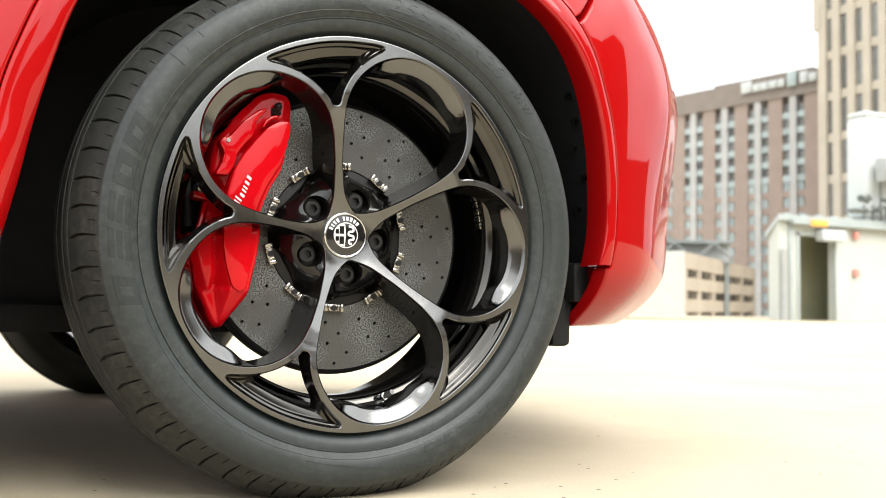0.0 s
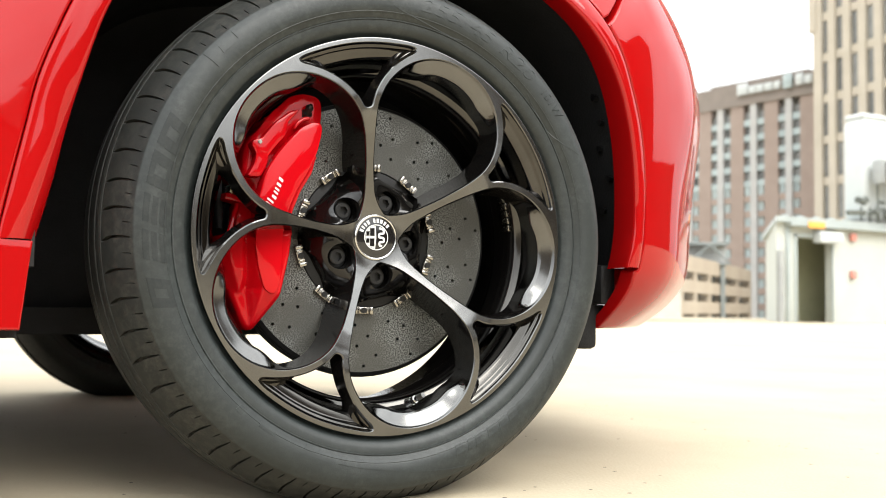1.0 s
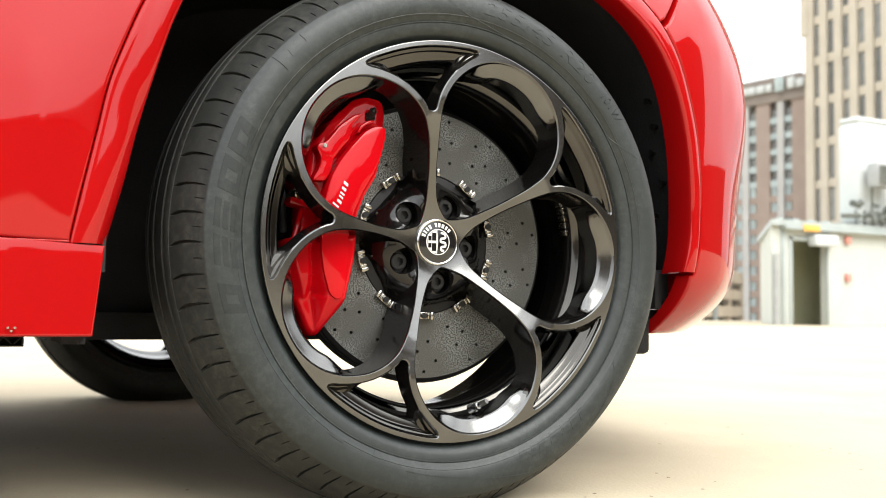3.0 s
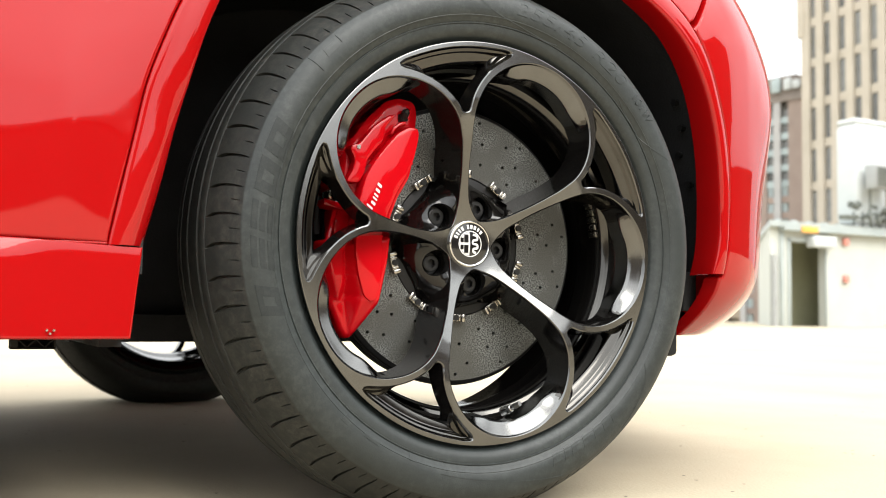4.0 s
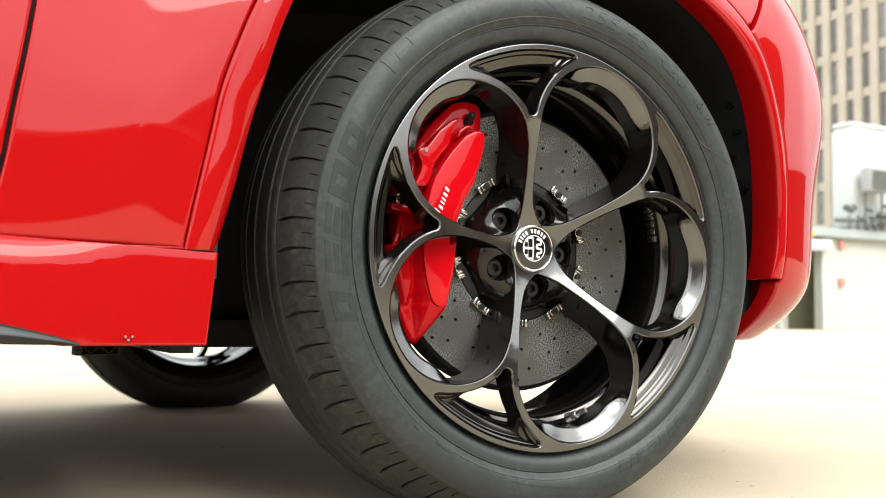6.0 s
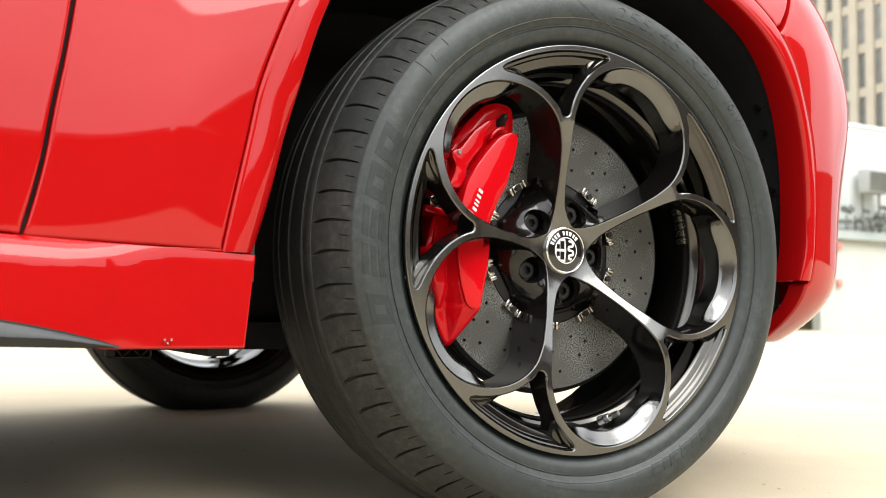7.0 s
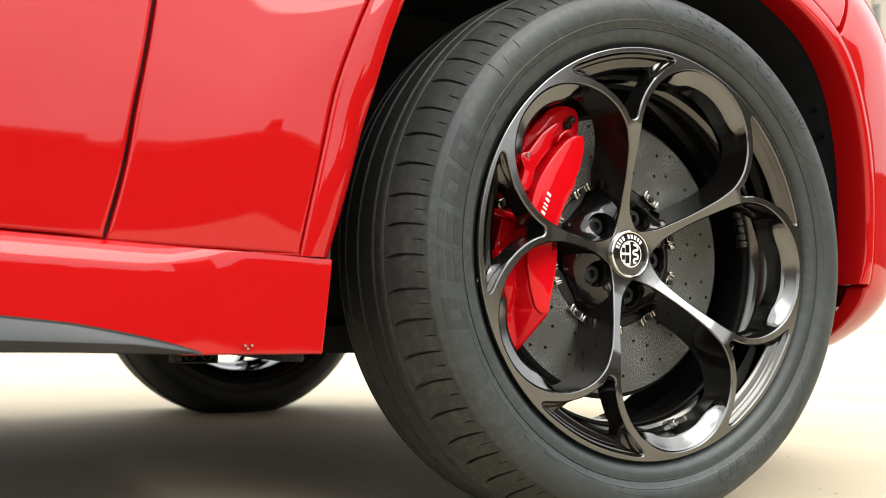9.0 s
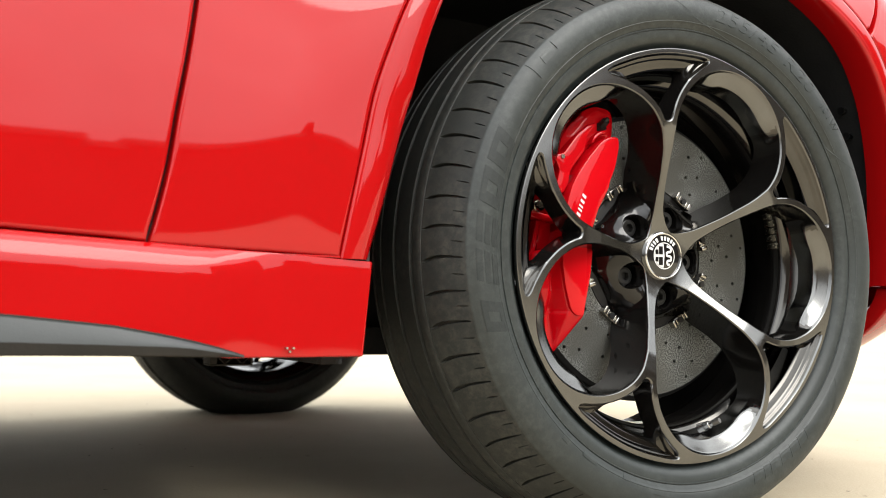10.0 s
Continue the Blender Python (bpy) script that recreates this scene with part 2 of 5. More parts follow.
def fill(outer, holes, step):
    """Triangles over a plane region with holes, with inner points about one step apart. The outline's points come first, in order."""
    from mathutils.geometry import delaunay_2d_cdt
    loops = [np.asarray(outer)] + [np.asarray(h) for h in holes]
    lo, hi = loops[0].min(0), loops[0].max(0)
    gx, gy = np.meshgrid(np.arange(lo[0], hi[0], step), np.arange(lo[1], hi[1], step * 0.87))
    gx = gx + (np.arange(gx.shape[0]) % 2)[:, None] * step / 2
    g = np.stack([gx.ravel(), gy.ravel()], -1)
    ok = inside(loops[0], g)
    for h in loops[1:]:
        ok &= ~inside(h, g)
    g = g[ok]
    if len(g):
        g = g[~near(np.vstack(loops), g, step * 0.55)]
    edges, k = [], 0
    for l in loops:
        edges += [(k + i, k + (i + 1) % len(l)) for i in range(len(l))]
        k += len(l)
    pts = np.vstack(loops + [g])
    v, _, f, ov, _, _ = delaunay_2d_cdt([Vector(p) for p in pts], edges, [], 0, 1e-7, True)
    v = np.array([tuple(p) for p in v])
    f = np.array([t for t in f if len(t) == 3])
    c = v[f].mean(1)
    ok = inside(loops[0], c)
    for h in loops[1:]:
        ok &= ~inside(h, c)
    back = {}
    for new_i, olds in enumerate(ov):
        for o in olds:
            back[o] = new_i
    ends, k = [], 0
    for l in loops:
        ends.append([back.get(k + i, 0) for i in range(len(l))])
        k += len(l)
    return v, [tuple(t) for t in f[ok]], ends


def ring_faces(a, b):
    """Quads between two closed rows of vertex numbers."""
    n = len(a)
    return [(a[i], a[(i + 1) % n], b[(i + 1) % n], b[i]) for i in range(n)]


def revolve(profile, n, axis_z=0.355, closed=False):
    """A surface of revolution about the wheel's axle, from (radius, y) pairs."""
    verts, faces = [], []
    m = len(profile)
    for i in range(n):
        a = 2 * math.pi * i / n
        verts += [(r * math.cos(a), y, axis_z + r * math.sin(a)) for r, y in profile]
    for i in range(n):
        j = (i + 1) % n
        for k in range(m - (0 if closed else 1)):
            l = (k + 1) % m
            faces.append((i * m + k, j * m + k, j * m + l, i * m + l))
    return verts, faces


def slab(outline, y0, y1, bevel, place):
    """A plate with rounded front edges: outline in the plane, front at y0, back at y1; place(u, v, y) gives the vertex."""
    o = np.asarray(outline)
    rows = [(inset(o, bevel), y0), (inset(o, bevel * 0.3), y0 + bevel * 0.3), (o, y0 + bevel), (o, y1)]
    v2, tri, ends = fill(rows[0][0], [], 1.0)
    verts = [place(u, v, y0) for u, v in v2]
    faces = list(tri)
    last = ends[0]
    for ol, y in rows[1:]:
        start = len(verts)
        verts += [place(u, v, y) for u, v in ol]
        now = list(range(start, len(verts)))
        faces += ring_faces(last, now)
        last = now
    v3, tri3, _ = fill(o, [], 1.0)
    start = len(verts)
    verts += [place(u, v, y1) for u, v in v3]
    faces += [tuple(start + i for i in t[::-1]) for t in tri3]
    return verts, faces


# ---- the ground: a concrete deck, with the streets lower down beyond its edge ----
def concrete():
    m = surface("deck_concrete", (0.366, 0.312, 0.222), (0.422, 0.367, 0.270), 1.3, 0.85, 0, 0.5, 160, spec=0.2)
    t = m.node_tree
    b = t.nodes["Principled BSDF"]
    tc = t.nodes.new("ShaderNodeTexCoord")
    spots = t.nodes.new("ShaderNodeTexVoronoi")
    spots.inputs["Scale"].default_value = 26
    t.links.new(tc.outputs["Object"], spots.inputs["Vector"])
    where = t.nodes.new("ShaderNodeTexNoise")
    where.inputs["Scale"].default_value = 3.5
    t.links.new(tc.outputs["Object"], where.inputs["Vector"])
    small = t.nodes.new("ShaderNodeMath")
    small.operation = "LESS_THAN"
    small.inputs[1].default_value = 0.085
    t.links.new(spots.outputs["Distance"], small.inputs[0])
    patch = t.nodes.new("ShaderNodeMath")
    patch.operation = "GREATER_THAN"
    patch.inputs[1].default_value = 0.55
    t.links.new(where.outputs["Fac"], patch.inputs[0])
    both = t.nodes.new("ShaderNodeMath")
    both.operation = "MULTIPLY"
    t.links.new(small.outputs[0], both.inputs[0])
    t.links.new(patch.outputs[0], both.inputs[1])
    mix = t.nodes.new("ShaderNodeMix")
    mix.data_type = "RGBA"
    t.links.new(both.outputs[0], mix.inputs[0])
    old = b.inputs["Base Color"].links[0].from_socket
    t.links.new(old, mix.inputs[6])
    mix.inputs[7].default_value = (0.09, 0.08, 0.065, 1)
    t.links.new(mix.outputs[2], b.inputs["Base Color"])
    return m


CONCRETE = concrete()


def build_ground():
    verts = [(-70, -70, 0), (90, -70, 0), (90, 26, 0), (17.0, 26, 0), (17.0, 16.9, 0), (-70, 16.9, 0)]
    low = [(x, y, -14) for x, y, _ in verts]
    far = [(-3000, -3000, -14), (3000, -3000, -14), (3000, 3000, -14), (-3000, 3000, -14)]
    me = bpy.data.meshes.new("ground")
    n = len(verts)
    faces = [(0, 1, 4, 5), (1, 2, 3, 4)]
    faces += [(i, (i + 1) % n, n + (i + 1) % n, n + i) for i in range(n)]
    f = 2 * n
    faces += [(f, f + 1, n + 1, n), (f + 1, f + 2, n + 2, n + 1), (f + 2, f + 3, n + 5, n + 4, n + 3, n + 2), (f + 3, f, n, n + 5)]
    me.from_pydata(verts + low + far, [], faces)
    me.materials.append(CONCRETE)
    tagged(new("ground", me), "pale tan concrete parking deck with fine dark specks", "ground", kind="structure")


build_ground()

# ---- the car ----
car = tagged(new("car"), "glossy red sport utility car with dark ring-pattern wheels, parked on concrete", "car")
AXLE = 0.355
SPIN = radians(102.0)      # direction of the upper spoke


def face_y(r):
    return np.interp(r, [0, 0.034, 0.045, 0.06, 0.08, 0.10, 0.14, 0.165, 0.19, 0.215, 0.235, 0.25, 0.27],
                     [-0.001, -0.0015, -0.004, -0.009, -0.018, -0.028, -0.048, -0.0560, -0.0588, -0.0592, -0.0588, -0.0581, -0.0566])


def mirrored(half):
    """A closed outline from one half, symmetric about the first axis."""
    h = [tuple(p) for p in half]
    return h + [(u, -v) for u, v in h[-2:0:-1]]


HOLE = mirrored([(0.0365, 0), (0.040, 0.0090), (0.0465, 0.0195), (0.0535, 0.0280), (0.0690, 0.0415), (0.0850, 0.0540),
                 (0.1015, 0.0652), (0.1180, 0.0755), (0.1310, 0.0825), (0.1450, 0.0885), (0.1610, 0.0918), (0.1800, 0.0915),
                 (0.2010, 0.0860), (0.2250, 0.0725), (0.2450, 0.0510), (0.2560, 0.0270), (0.2595, 0)])
WINDOW = mirrored([(0.1735, 0), (0.1752, 0.0052), (0.1835, 0.0088), (0.1970, 0.0168), (0.2120, 0.0300), (0.2270, 0.0500),
                   (0.2365, 0.0700), (0.2402, 0.0800), (0.2440, 0.0848), (0.2480, 0.0785), (0.2535, 0.0550), (0.2575, 0.0290),
                   (0.2592, 0)])


def turn(pts, a):
    c, s = math.cos(a), math.sin(a)
    return np.stack([pts[:, 0] * c - pts[:, 1] * s, pts[:, 0] * s + pts[:, 1] * c], -1)


def wheel_meshes():
    """The ring-pattern wheel: face, spokes with deep flanks, pockets, hub pad, barrel. All about the axle."""
    hole = spline(HOLE, 180, True)
    window = spline(WINDOW, 150, True)
    cuts = []
    for k in range(5):
        cuts.append(turn(hole, SPIN + radians(36 + 72 * k)))
        cuts.append(turn(window, SPIN + radians(72 * k)))
    n_out = 240
    circle = lambda r: np.array([(r * math.cos(2 * math.pi * i / n_out), r * math.sin(2 * math.pi * i / n_out)) for i in range(n_out)])
    edge = 0.0017
    v2, tri, ends = fill(circle(0.2645), [inset(c, -edge) for c in cuts], 0.0055)
    rr = np.hypot(v2[:, 0], v2[:, 1])
    verts = [(u, y, AXLE + v) for (u, v), y in zip(v2, face_y(rr))]
    faces = list(tri)
    # flange
    last = ends[0]
    brim, fall = float(face_y(np.array([0.2645]))[0]), float(face_y(np.array([0.2645]))[0] - face_y(np.array([0.2635]))[0]) / 0.001
    for r, y in ((0.2651, brim + 0.0006 * fall), (0.2658, brim + 0.0013 * fall), (0.2665, brim + 0.0020 * fall + 0.0003), (0.2671, brim + 0.0012), (0.2674, brim + 0.0030),
                 (0.2674, -0.0520), (0.2655, -0.048), (0.2610, -0.045)):
        s = len(verts)
        verts += [(a, y, AXLE + b) for a, b in circle(r)]
        now = list(range(s, len(verts)))
        faces += ring_faces(last, now)
        last = now
    # flanks of the openings
    metal = set()
    for number, (c, loop) in enumerate(zip(cuts, ends[1:])):
        r = np.hypot(c[:, 0], c[:, 1])
        y0 = face_y(r)
        bowl = np.clip((r - 0.222) / 0.028, 0, 1)
        bowl = bowl * bowl * (3 - 2 * bowl)
        deep = np.interp(r, [0.04, 0.08, 0.12, 0.17, 0.22, 0.26], [0.045, 0.062, 0.068, 0.062, 0.046, 0.040])
        if number % 2:
            # the small windows are cut through a thinner web
            deep = np.interp(r, [0.17, 0.20, 0.22, 0.26], [0.036, 0.030, 0.028, 0.034])
        last = loop
        # flanks fall away steeply; at the rim a shallow bowl comes first, then the drop
        web = ((0.0, 0.0), (0.05, 0.03), (0.10, 0.06), (0.16, 0.10), (0.22, 0.15), (0.30, 0.21), (0.40, 0.32), (0.52, 0.44), (0.58, 0.50), (1.0, 1.0))
        bowls = ((0.0014, 0.0), (0.0034, 0.0006), (0.0042, 0.0022), (0.0052, 0.0042), (0.0063, 0.0066), (0.0077, 0.0092), (0.0103, 0.0142), (0.0128, 0.0186), (0.0160, 0.0195), (0.0400, 0.0210))
        if number % 2:
            # a step runs along the pockets
            bowls = ((0.0014, 0.0), (0.0046, 0.0005), (0.0058, 0.0028), (0.0066, 0.0050), (0.0092, 0.0055), (0.0102, 0.0085), (0.0122, 0.0142), (0.0142, 0.0186), (0.0172, 0.0195), (0.0400, 0.0210))
        for (q, wide), (bq, bw) in zip(web, bowls):
            off = wide * np.interp(r, [0.04, 0.075, 0.12, 0.2], [0.002, 0.0105, 0.0085, 0.0040]) * (1 - bowl) + bw * bowl
            ring = inset(c, off)
            y = y0 + (edge if q == 0 else deep * q * (1 - bowl) + bq * bowl)
            s = len(verts)
            verts += [(u, yy, AXLE + v) for (u, v), yy in zip(ring, y)]
            metal.update((round(u, 5), round(AXLE + v, 5)) for (u, v), k in zip(ring, r) if k > 0.2345 or q < 0.04)
            now = list(range(s, len(verts)))
            faces += ring_faces(last, now)
            last = now
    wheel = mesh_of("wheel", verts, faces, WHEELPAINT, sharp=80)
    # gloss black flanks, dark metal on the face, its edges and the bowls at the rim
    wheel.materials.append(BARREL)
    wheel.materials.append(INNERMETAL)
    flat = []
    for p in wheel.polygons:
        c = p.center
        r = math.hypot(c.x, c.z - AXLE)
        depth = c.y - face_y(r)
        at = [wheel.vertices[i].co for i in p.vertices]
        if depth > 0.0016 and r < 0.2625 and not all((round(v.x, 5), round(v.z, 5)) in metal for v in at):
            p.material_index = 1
        # a darker copy of the face metal dims the reflections in the window pockets
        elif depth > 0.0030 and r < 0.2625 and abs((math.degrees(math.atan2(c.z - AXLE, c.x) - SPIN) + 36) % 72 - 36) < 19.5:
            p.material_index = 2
        flat.append(abs(depth) < 0.0003)
    # crisp arris round every opening
    seen = {}
    for p in wheel.polygons:
        for k in p.edge_keys:
            seen.setdefault(k, []).append(p.index)
    crisp = [len(seen[e.key]) == 2 and flat[seen[e.key][0]] != flat[seen[e.key][1]] for e in wheel.edges]
    for e, c in zip(wheel.edges, crisp):
        if c:
            e.use_edge_sharp = True

    # barrel
    prof = [(0.2655, -0.046), (0.2540, -0.036), (0.2450, -0.020), (0.2405, -0.0095), (0.2380, -0.0070), (0.2310, -0.0030),
            (0.2265, 0.0010), (0.2240, 0.010), (0.2240, 0.050), (0.2265, 0.060), (0.2330, 0.072), (0.2370, 0.090),
            (0.2400, 0.150), (0.2440, 0.158), (0.2560, 0.165), (0.2660, 0.170), (0.2680, 0.174), (0.2680, 0.178),
            (0.2640, 0.179), (0.2600, 0.174), (0.2480, 0.168), (0.2440, 0.150), (0.2420, 0.09), (0.230, 0.05), (0.231, 0.0), (0.26, -0.04)]
    bv, bf = revolve(prof, 160, AXLE, True)
    barrel = mesh_of("barrel", bv, bf, INNERMETAL, sharp=60)
    barrel.materials.append(BARREL)
    for p in barrel.polygons:
        p.material_index = int(p.center.y > 0.003)

    # hub pad with the wells of the bolts
    wells = [np.array([(0.0550 * math.cos(a) + 0.0165 * math.cos(b), 0.0550 * math.sin(a) + 0.0165 * math.sin(b))
                       for b in np.linspace(0, 2 * math.pi, 28, endpoint=False)])
             for a in (SPIN + radians(36 + 72 * k) for k in range(5))]
    lobe = []
    for i in range(200):
        a = 2 * math.pi * i / 200
        r = 0.0820 + 0.017 * ((1 - math.cos(5 * (a - SPIN - radians(36)))) / 2) ** 1.6
        lobe.append((r * math.cos(a), r * math.sin(a)))
    lobe = np.array(lobe)
    v2, tri, ends = fill(lobe, [inset(w, -0.0012) for w in wells], 0.003)
    openings = [turn(hole, SPIN + radians(36 + 72 * k)) for k in range(5)]
    # the pad is scooped out between the spokes and runs up into their flanks
    clear = np.zeros(len(v2))
    for o in openings:
        clear = np.maximum(clear, inside(o, v2) * np.sqrt(((v2[:, None] - o[None]) ** 2).sum(-1)).min(1))
    reach = np.hypot(v2[:, 0], v2[:, 1])
    rise = 0.011 * np.clip(1 - clear / 0.020, 0, 1) ** 1.8
    floor_y = 0.0060 + 0.0065 * np.clip((reach - 0.058) / 0.016, 0, 2.2) ** 2
    pad_at = np.maximum(floor_y - rise, face_y(reach) + 0.0045)
    verts = [(u, float(y), AXLE + v) for (u, v), y in zip(v2, pad_at)]
    faces = list(tri)
    last = ends[0]
    for k, (grow, y) in enumerate(((-0.0025, 0.0265), (-0.0040, 0.031), (-0.0055, 0.040), (-0.0060, 0.052))):
        s = len(verts)
        verts += [(u, y, AXLE + v) for u, v in inset(lobe, grow)]
        now = list(range(s, len(verts)))
        faces += ring_faces(last, now)
        last = now
    for w, loop in zip(wells, ends[1:]):
        last = loop
        for by, y in ((0.0, 0.0125), (0.0004, 0.034), (0.009, 0.036)):
            s = len(verts)
            verts += [(u, y, AXLE + v) for u, v in inset(w, by)]
            now = list(range(s, len(verts)))
            faces += ring_faces(last, now)
            last = now
        faces.append(tuple(last))
    hub = mesh_of("hub", verts, faces, BARREL, sharp=45)

    # bolt with a hexagonal socket
    bm = bmesh.new()
    rod(bm, (0, 0.0145, 0), (0, 0.029, 0), 0.0118, 24)
    rod(bm, (0, 0.024, 0), (0, 0.0295, 0), 0.0145, 24)
    top = max(bm.faces, key=lambda f: -f.calc_center_median().y if len(f.verts) == 24 else -9)
    got = bmesh.ops.inset_region(bm, faces=[top], thickness=0.0016, depth=0.0008)
    got = bmesh.ops.inset_region(bm, faces=[top], thickness=0.0040, depth=0)
    for v in top.verts:
        a = round(math.atan2(v.co.z, v.co.x) / (math.pi / 3)) * math.pi / 3
        v.co = Vector((0.0062 * math.cos(a) * 0.75 + 0.25 * v.co.x, v.co.y, 0.0062 * math.sin(a) * 0.75 + 0.25 * v.co.z))
    got = bmesh.ops.extrude_face_region(bm, geom=[top])
    for v in got["geom"]:
        if isinstance(v, bmesh.types.BMVert):
            v.co.y += 0.007
    bmesh.ops.delete(bm, geom=[top], context="FACES")
    bolt = bpy.data.meshes.new("wheel_bolt")
    bmesh.ops.recalc_face_normals(bm, faces=bm.faces)
    bm.to_mesh(bolt)
    bm.free()
    bolt.materials.append(DARKSTEEL)
    return wheel, barrel, hub, bolt


def cap_parts(parent):
    """Round centre cap: bright rim, black field with a pale ring, plain marks in place of the badge."""
    dome = [(0.0001, -0.0052), (0.012, -0.0050), (0.022, -0.0042), (0.0285, -0.0032), (0.0285, 0.004), (0.0001, 0.004)]
    v, f = revolve(dome, 64)
    put("centre_cap", v, f, BLACKINK, parent, "round black cap with pale ring and marks")
    rim = [(0.0282, -0.0030), (0.0288, -0.0050), (0.0302, -0.0054), (0.0316, -0.0044), (0.0320, -0.001), (0.0320, 0.004), (0.0282, 0.004)]
    v, f = revolve(rim, 72, AXLE, True)
    put("cap_rim", v, f, CHROME, parent, "thin bright metal ring")
    lift = lambda r: float(np.interp(r, [0, 0.012, 0.022, 0.0285], [-0.0052, -0.0050, -0.0042, -0.0032])) - 0.0004

    def patch(poly, name="badge_mark"):
        pts = spline(poly, 40, True) if len(poly) > 4 else np.array(poly)
        v2, tri, ends = fill(pts, [], 0.003)
        vs = [(u, lift(math.hypot(u, w)), AXLE + w) for u, w in v2]
        return vs, tri

    def arc_patch(r0, r1, a0, a1, n=10):
        vs, fs = [], []
        for i in range(n + 1):
            a = radians(a0 + (a1 - a0) * i / n)
            vs += [(r * math.cos(a), lift(r), AXLE + r * math.sin(a)) for r in (r0, r1)]
        fs = [(2 * i, 2 * i + 1, 2 * i + 3, 2 * i + 2) for i in range(n)]
        return vs, fs
    v, f = arc_patch(0.0166, 0.0180, 0, 360, 60)
    put("badge_ring", v, f, WHITEINK, parent)
    # pale strokes round the upper half
    for a, w in ((158, 8), (146, 6), (134, 7), (121, 9), (98, 8), (85, 9), (71, 10), (57, 8), (44, 9)):
        v, f = arc_patch(0.0205, 0.0262, a - w / 2.0, a + w / 2.0, 4)
        put("badge_stroke", v, f, WHITEINK, parent)
    v, f = arc_patch(0.0004, 0.0162, 95, 265, 30)
    put("badge_field", v, f, WHITEINK, parent)
    for u0, u1, w0, w1 in ((-0.0095, -0.0030, -0.0125, -0.0018), (-0.0150, -0.0105, -0.008, -0.0018),
                           (-0.0095, -0.0030, 0.0018, 0.0125), (-0.0150, -0.0105, 0.0018, 0.008)):
        vs = [(u, lift(math.hypot(u, w)) - 0.0003, AXLE + w) for u, w in ((u0, w0), (u1, w0), (u1, w1), (u0, w1))]
        put("badge_quarter", vs, [(0, 1, 2, 3)], BLACKINK, parent)
    # winding pale band
    line = spline([(0.004, 0.0130), (0.0105, 0.0105), (0.0105, 0.0060), (0.0045, 0.0045), (0.0040, 0.0005), (0.0105, -0.0010),
                   (0.0110, -0.0055), (0.0050, -0.0070), (0.0050, -0.0110), (0.0090, -0.0120)], 60)
    t = np.gradient(line, axis=0)
    t /= np.linalg.norm(t, axis=1)[:, None]
    nrm = np.stack([-t[:, 1], t[:, 0]], -1) * 0.0016
    vs, fs = [], []
    for p, q in zip(line, nrm):
        for s in (1, -1):
            u, w = p + s * q
            vs.append((u, lift(math.hypot(u, w)) - 0.0002, AXLE + w))
    fs = [(2 * i, 2 * i + 1, 2 * i + 3, 2 * i + 2) for i in range(len(line) - 1)]
    put("badge_band", vs, fs, WHITEINK, parent)


TYRE_PROFILE = [(0.2600, -0.040), (0.2660, -0.0465), (0.2705, -0.0490), (0.2725, -0.0530), (0.2765, -0.0580), (0.2820, -0.0606),
                (0.2880, -0.0612), (0.2892, -0.0613), (0.2897, -0.0627), (0.2908, -0.0628), (0.2914, -0.0618), (0.2924, -0.0624), (0.2960, -0.0648), (0.2982, -0.0657), (0.2988, -0.0665), (0.2998, -0.0669), (0.3004, -0.0666), (0.3020, -0.0674),
                (0.3100, -0.0685), (0.3180, -0.0682), (0.3250, -0.0668), (0.3305, -0.0642), (0.3342, -0.0612), (0.3352, -0.0606), (0.3362, -0.0590),
                (0.3378, -0.0567), (0.3400, -0.0535), (0.3420, -0.0505), (0.3445, -0.0465), (0.3465, -0.0430), (0.3485, -0.0395), (0.3508, -0.0355), (0.3530, -0.0315), (0.3548, -0.0280), (0.3565, -0.0245),
                (0.3595, -0.0180), (0.3612, -0.0140), (0.3626, -0.0107), (0.3634, -0.0090), (0.3645, -0.0066), (0.3641, -0.0056), (0.3641, -0.0048), (0.3652, -0.0044), (0.3664, -0.0025), (0.3672, -0.0010)]
RIB_EDGES = ((-0.001, 0.0095), (0.0165, 0.0480), (0.0560, 0.0870), (0.0950, 0.1150), (0.1225, 0.1260))


def crown(y):
    return 0.3715 - 0.0040 * ((y - 0.062) / 0.063) ** 2


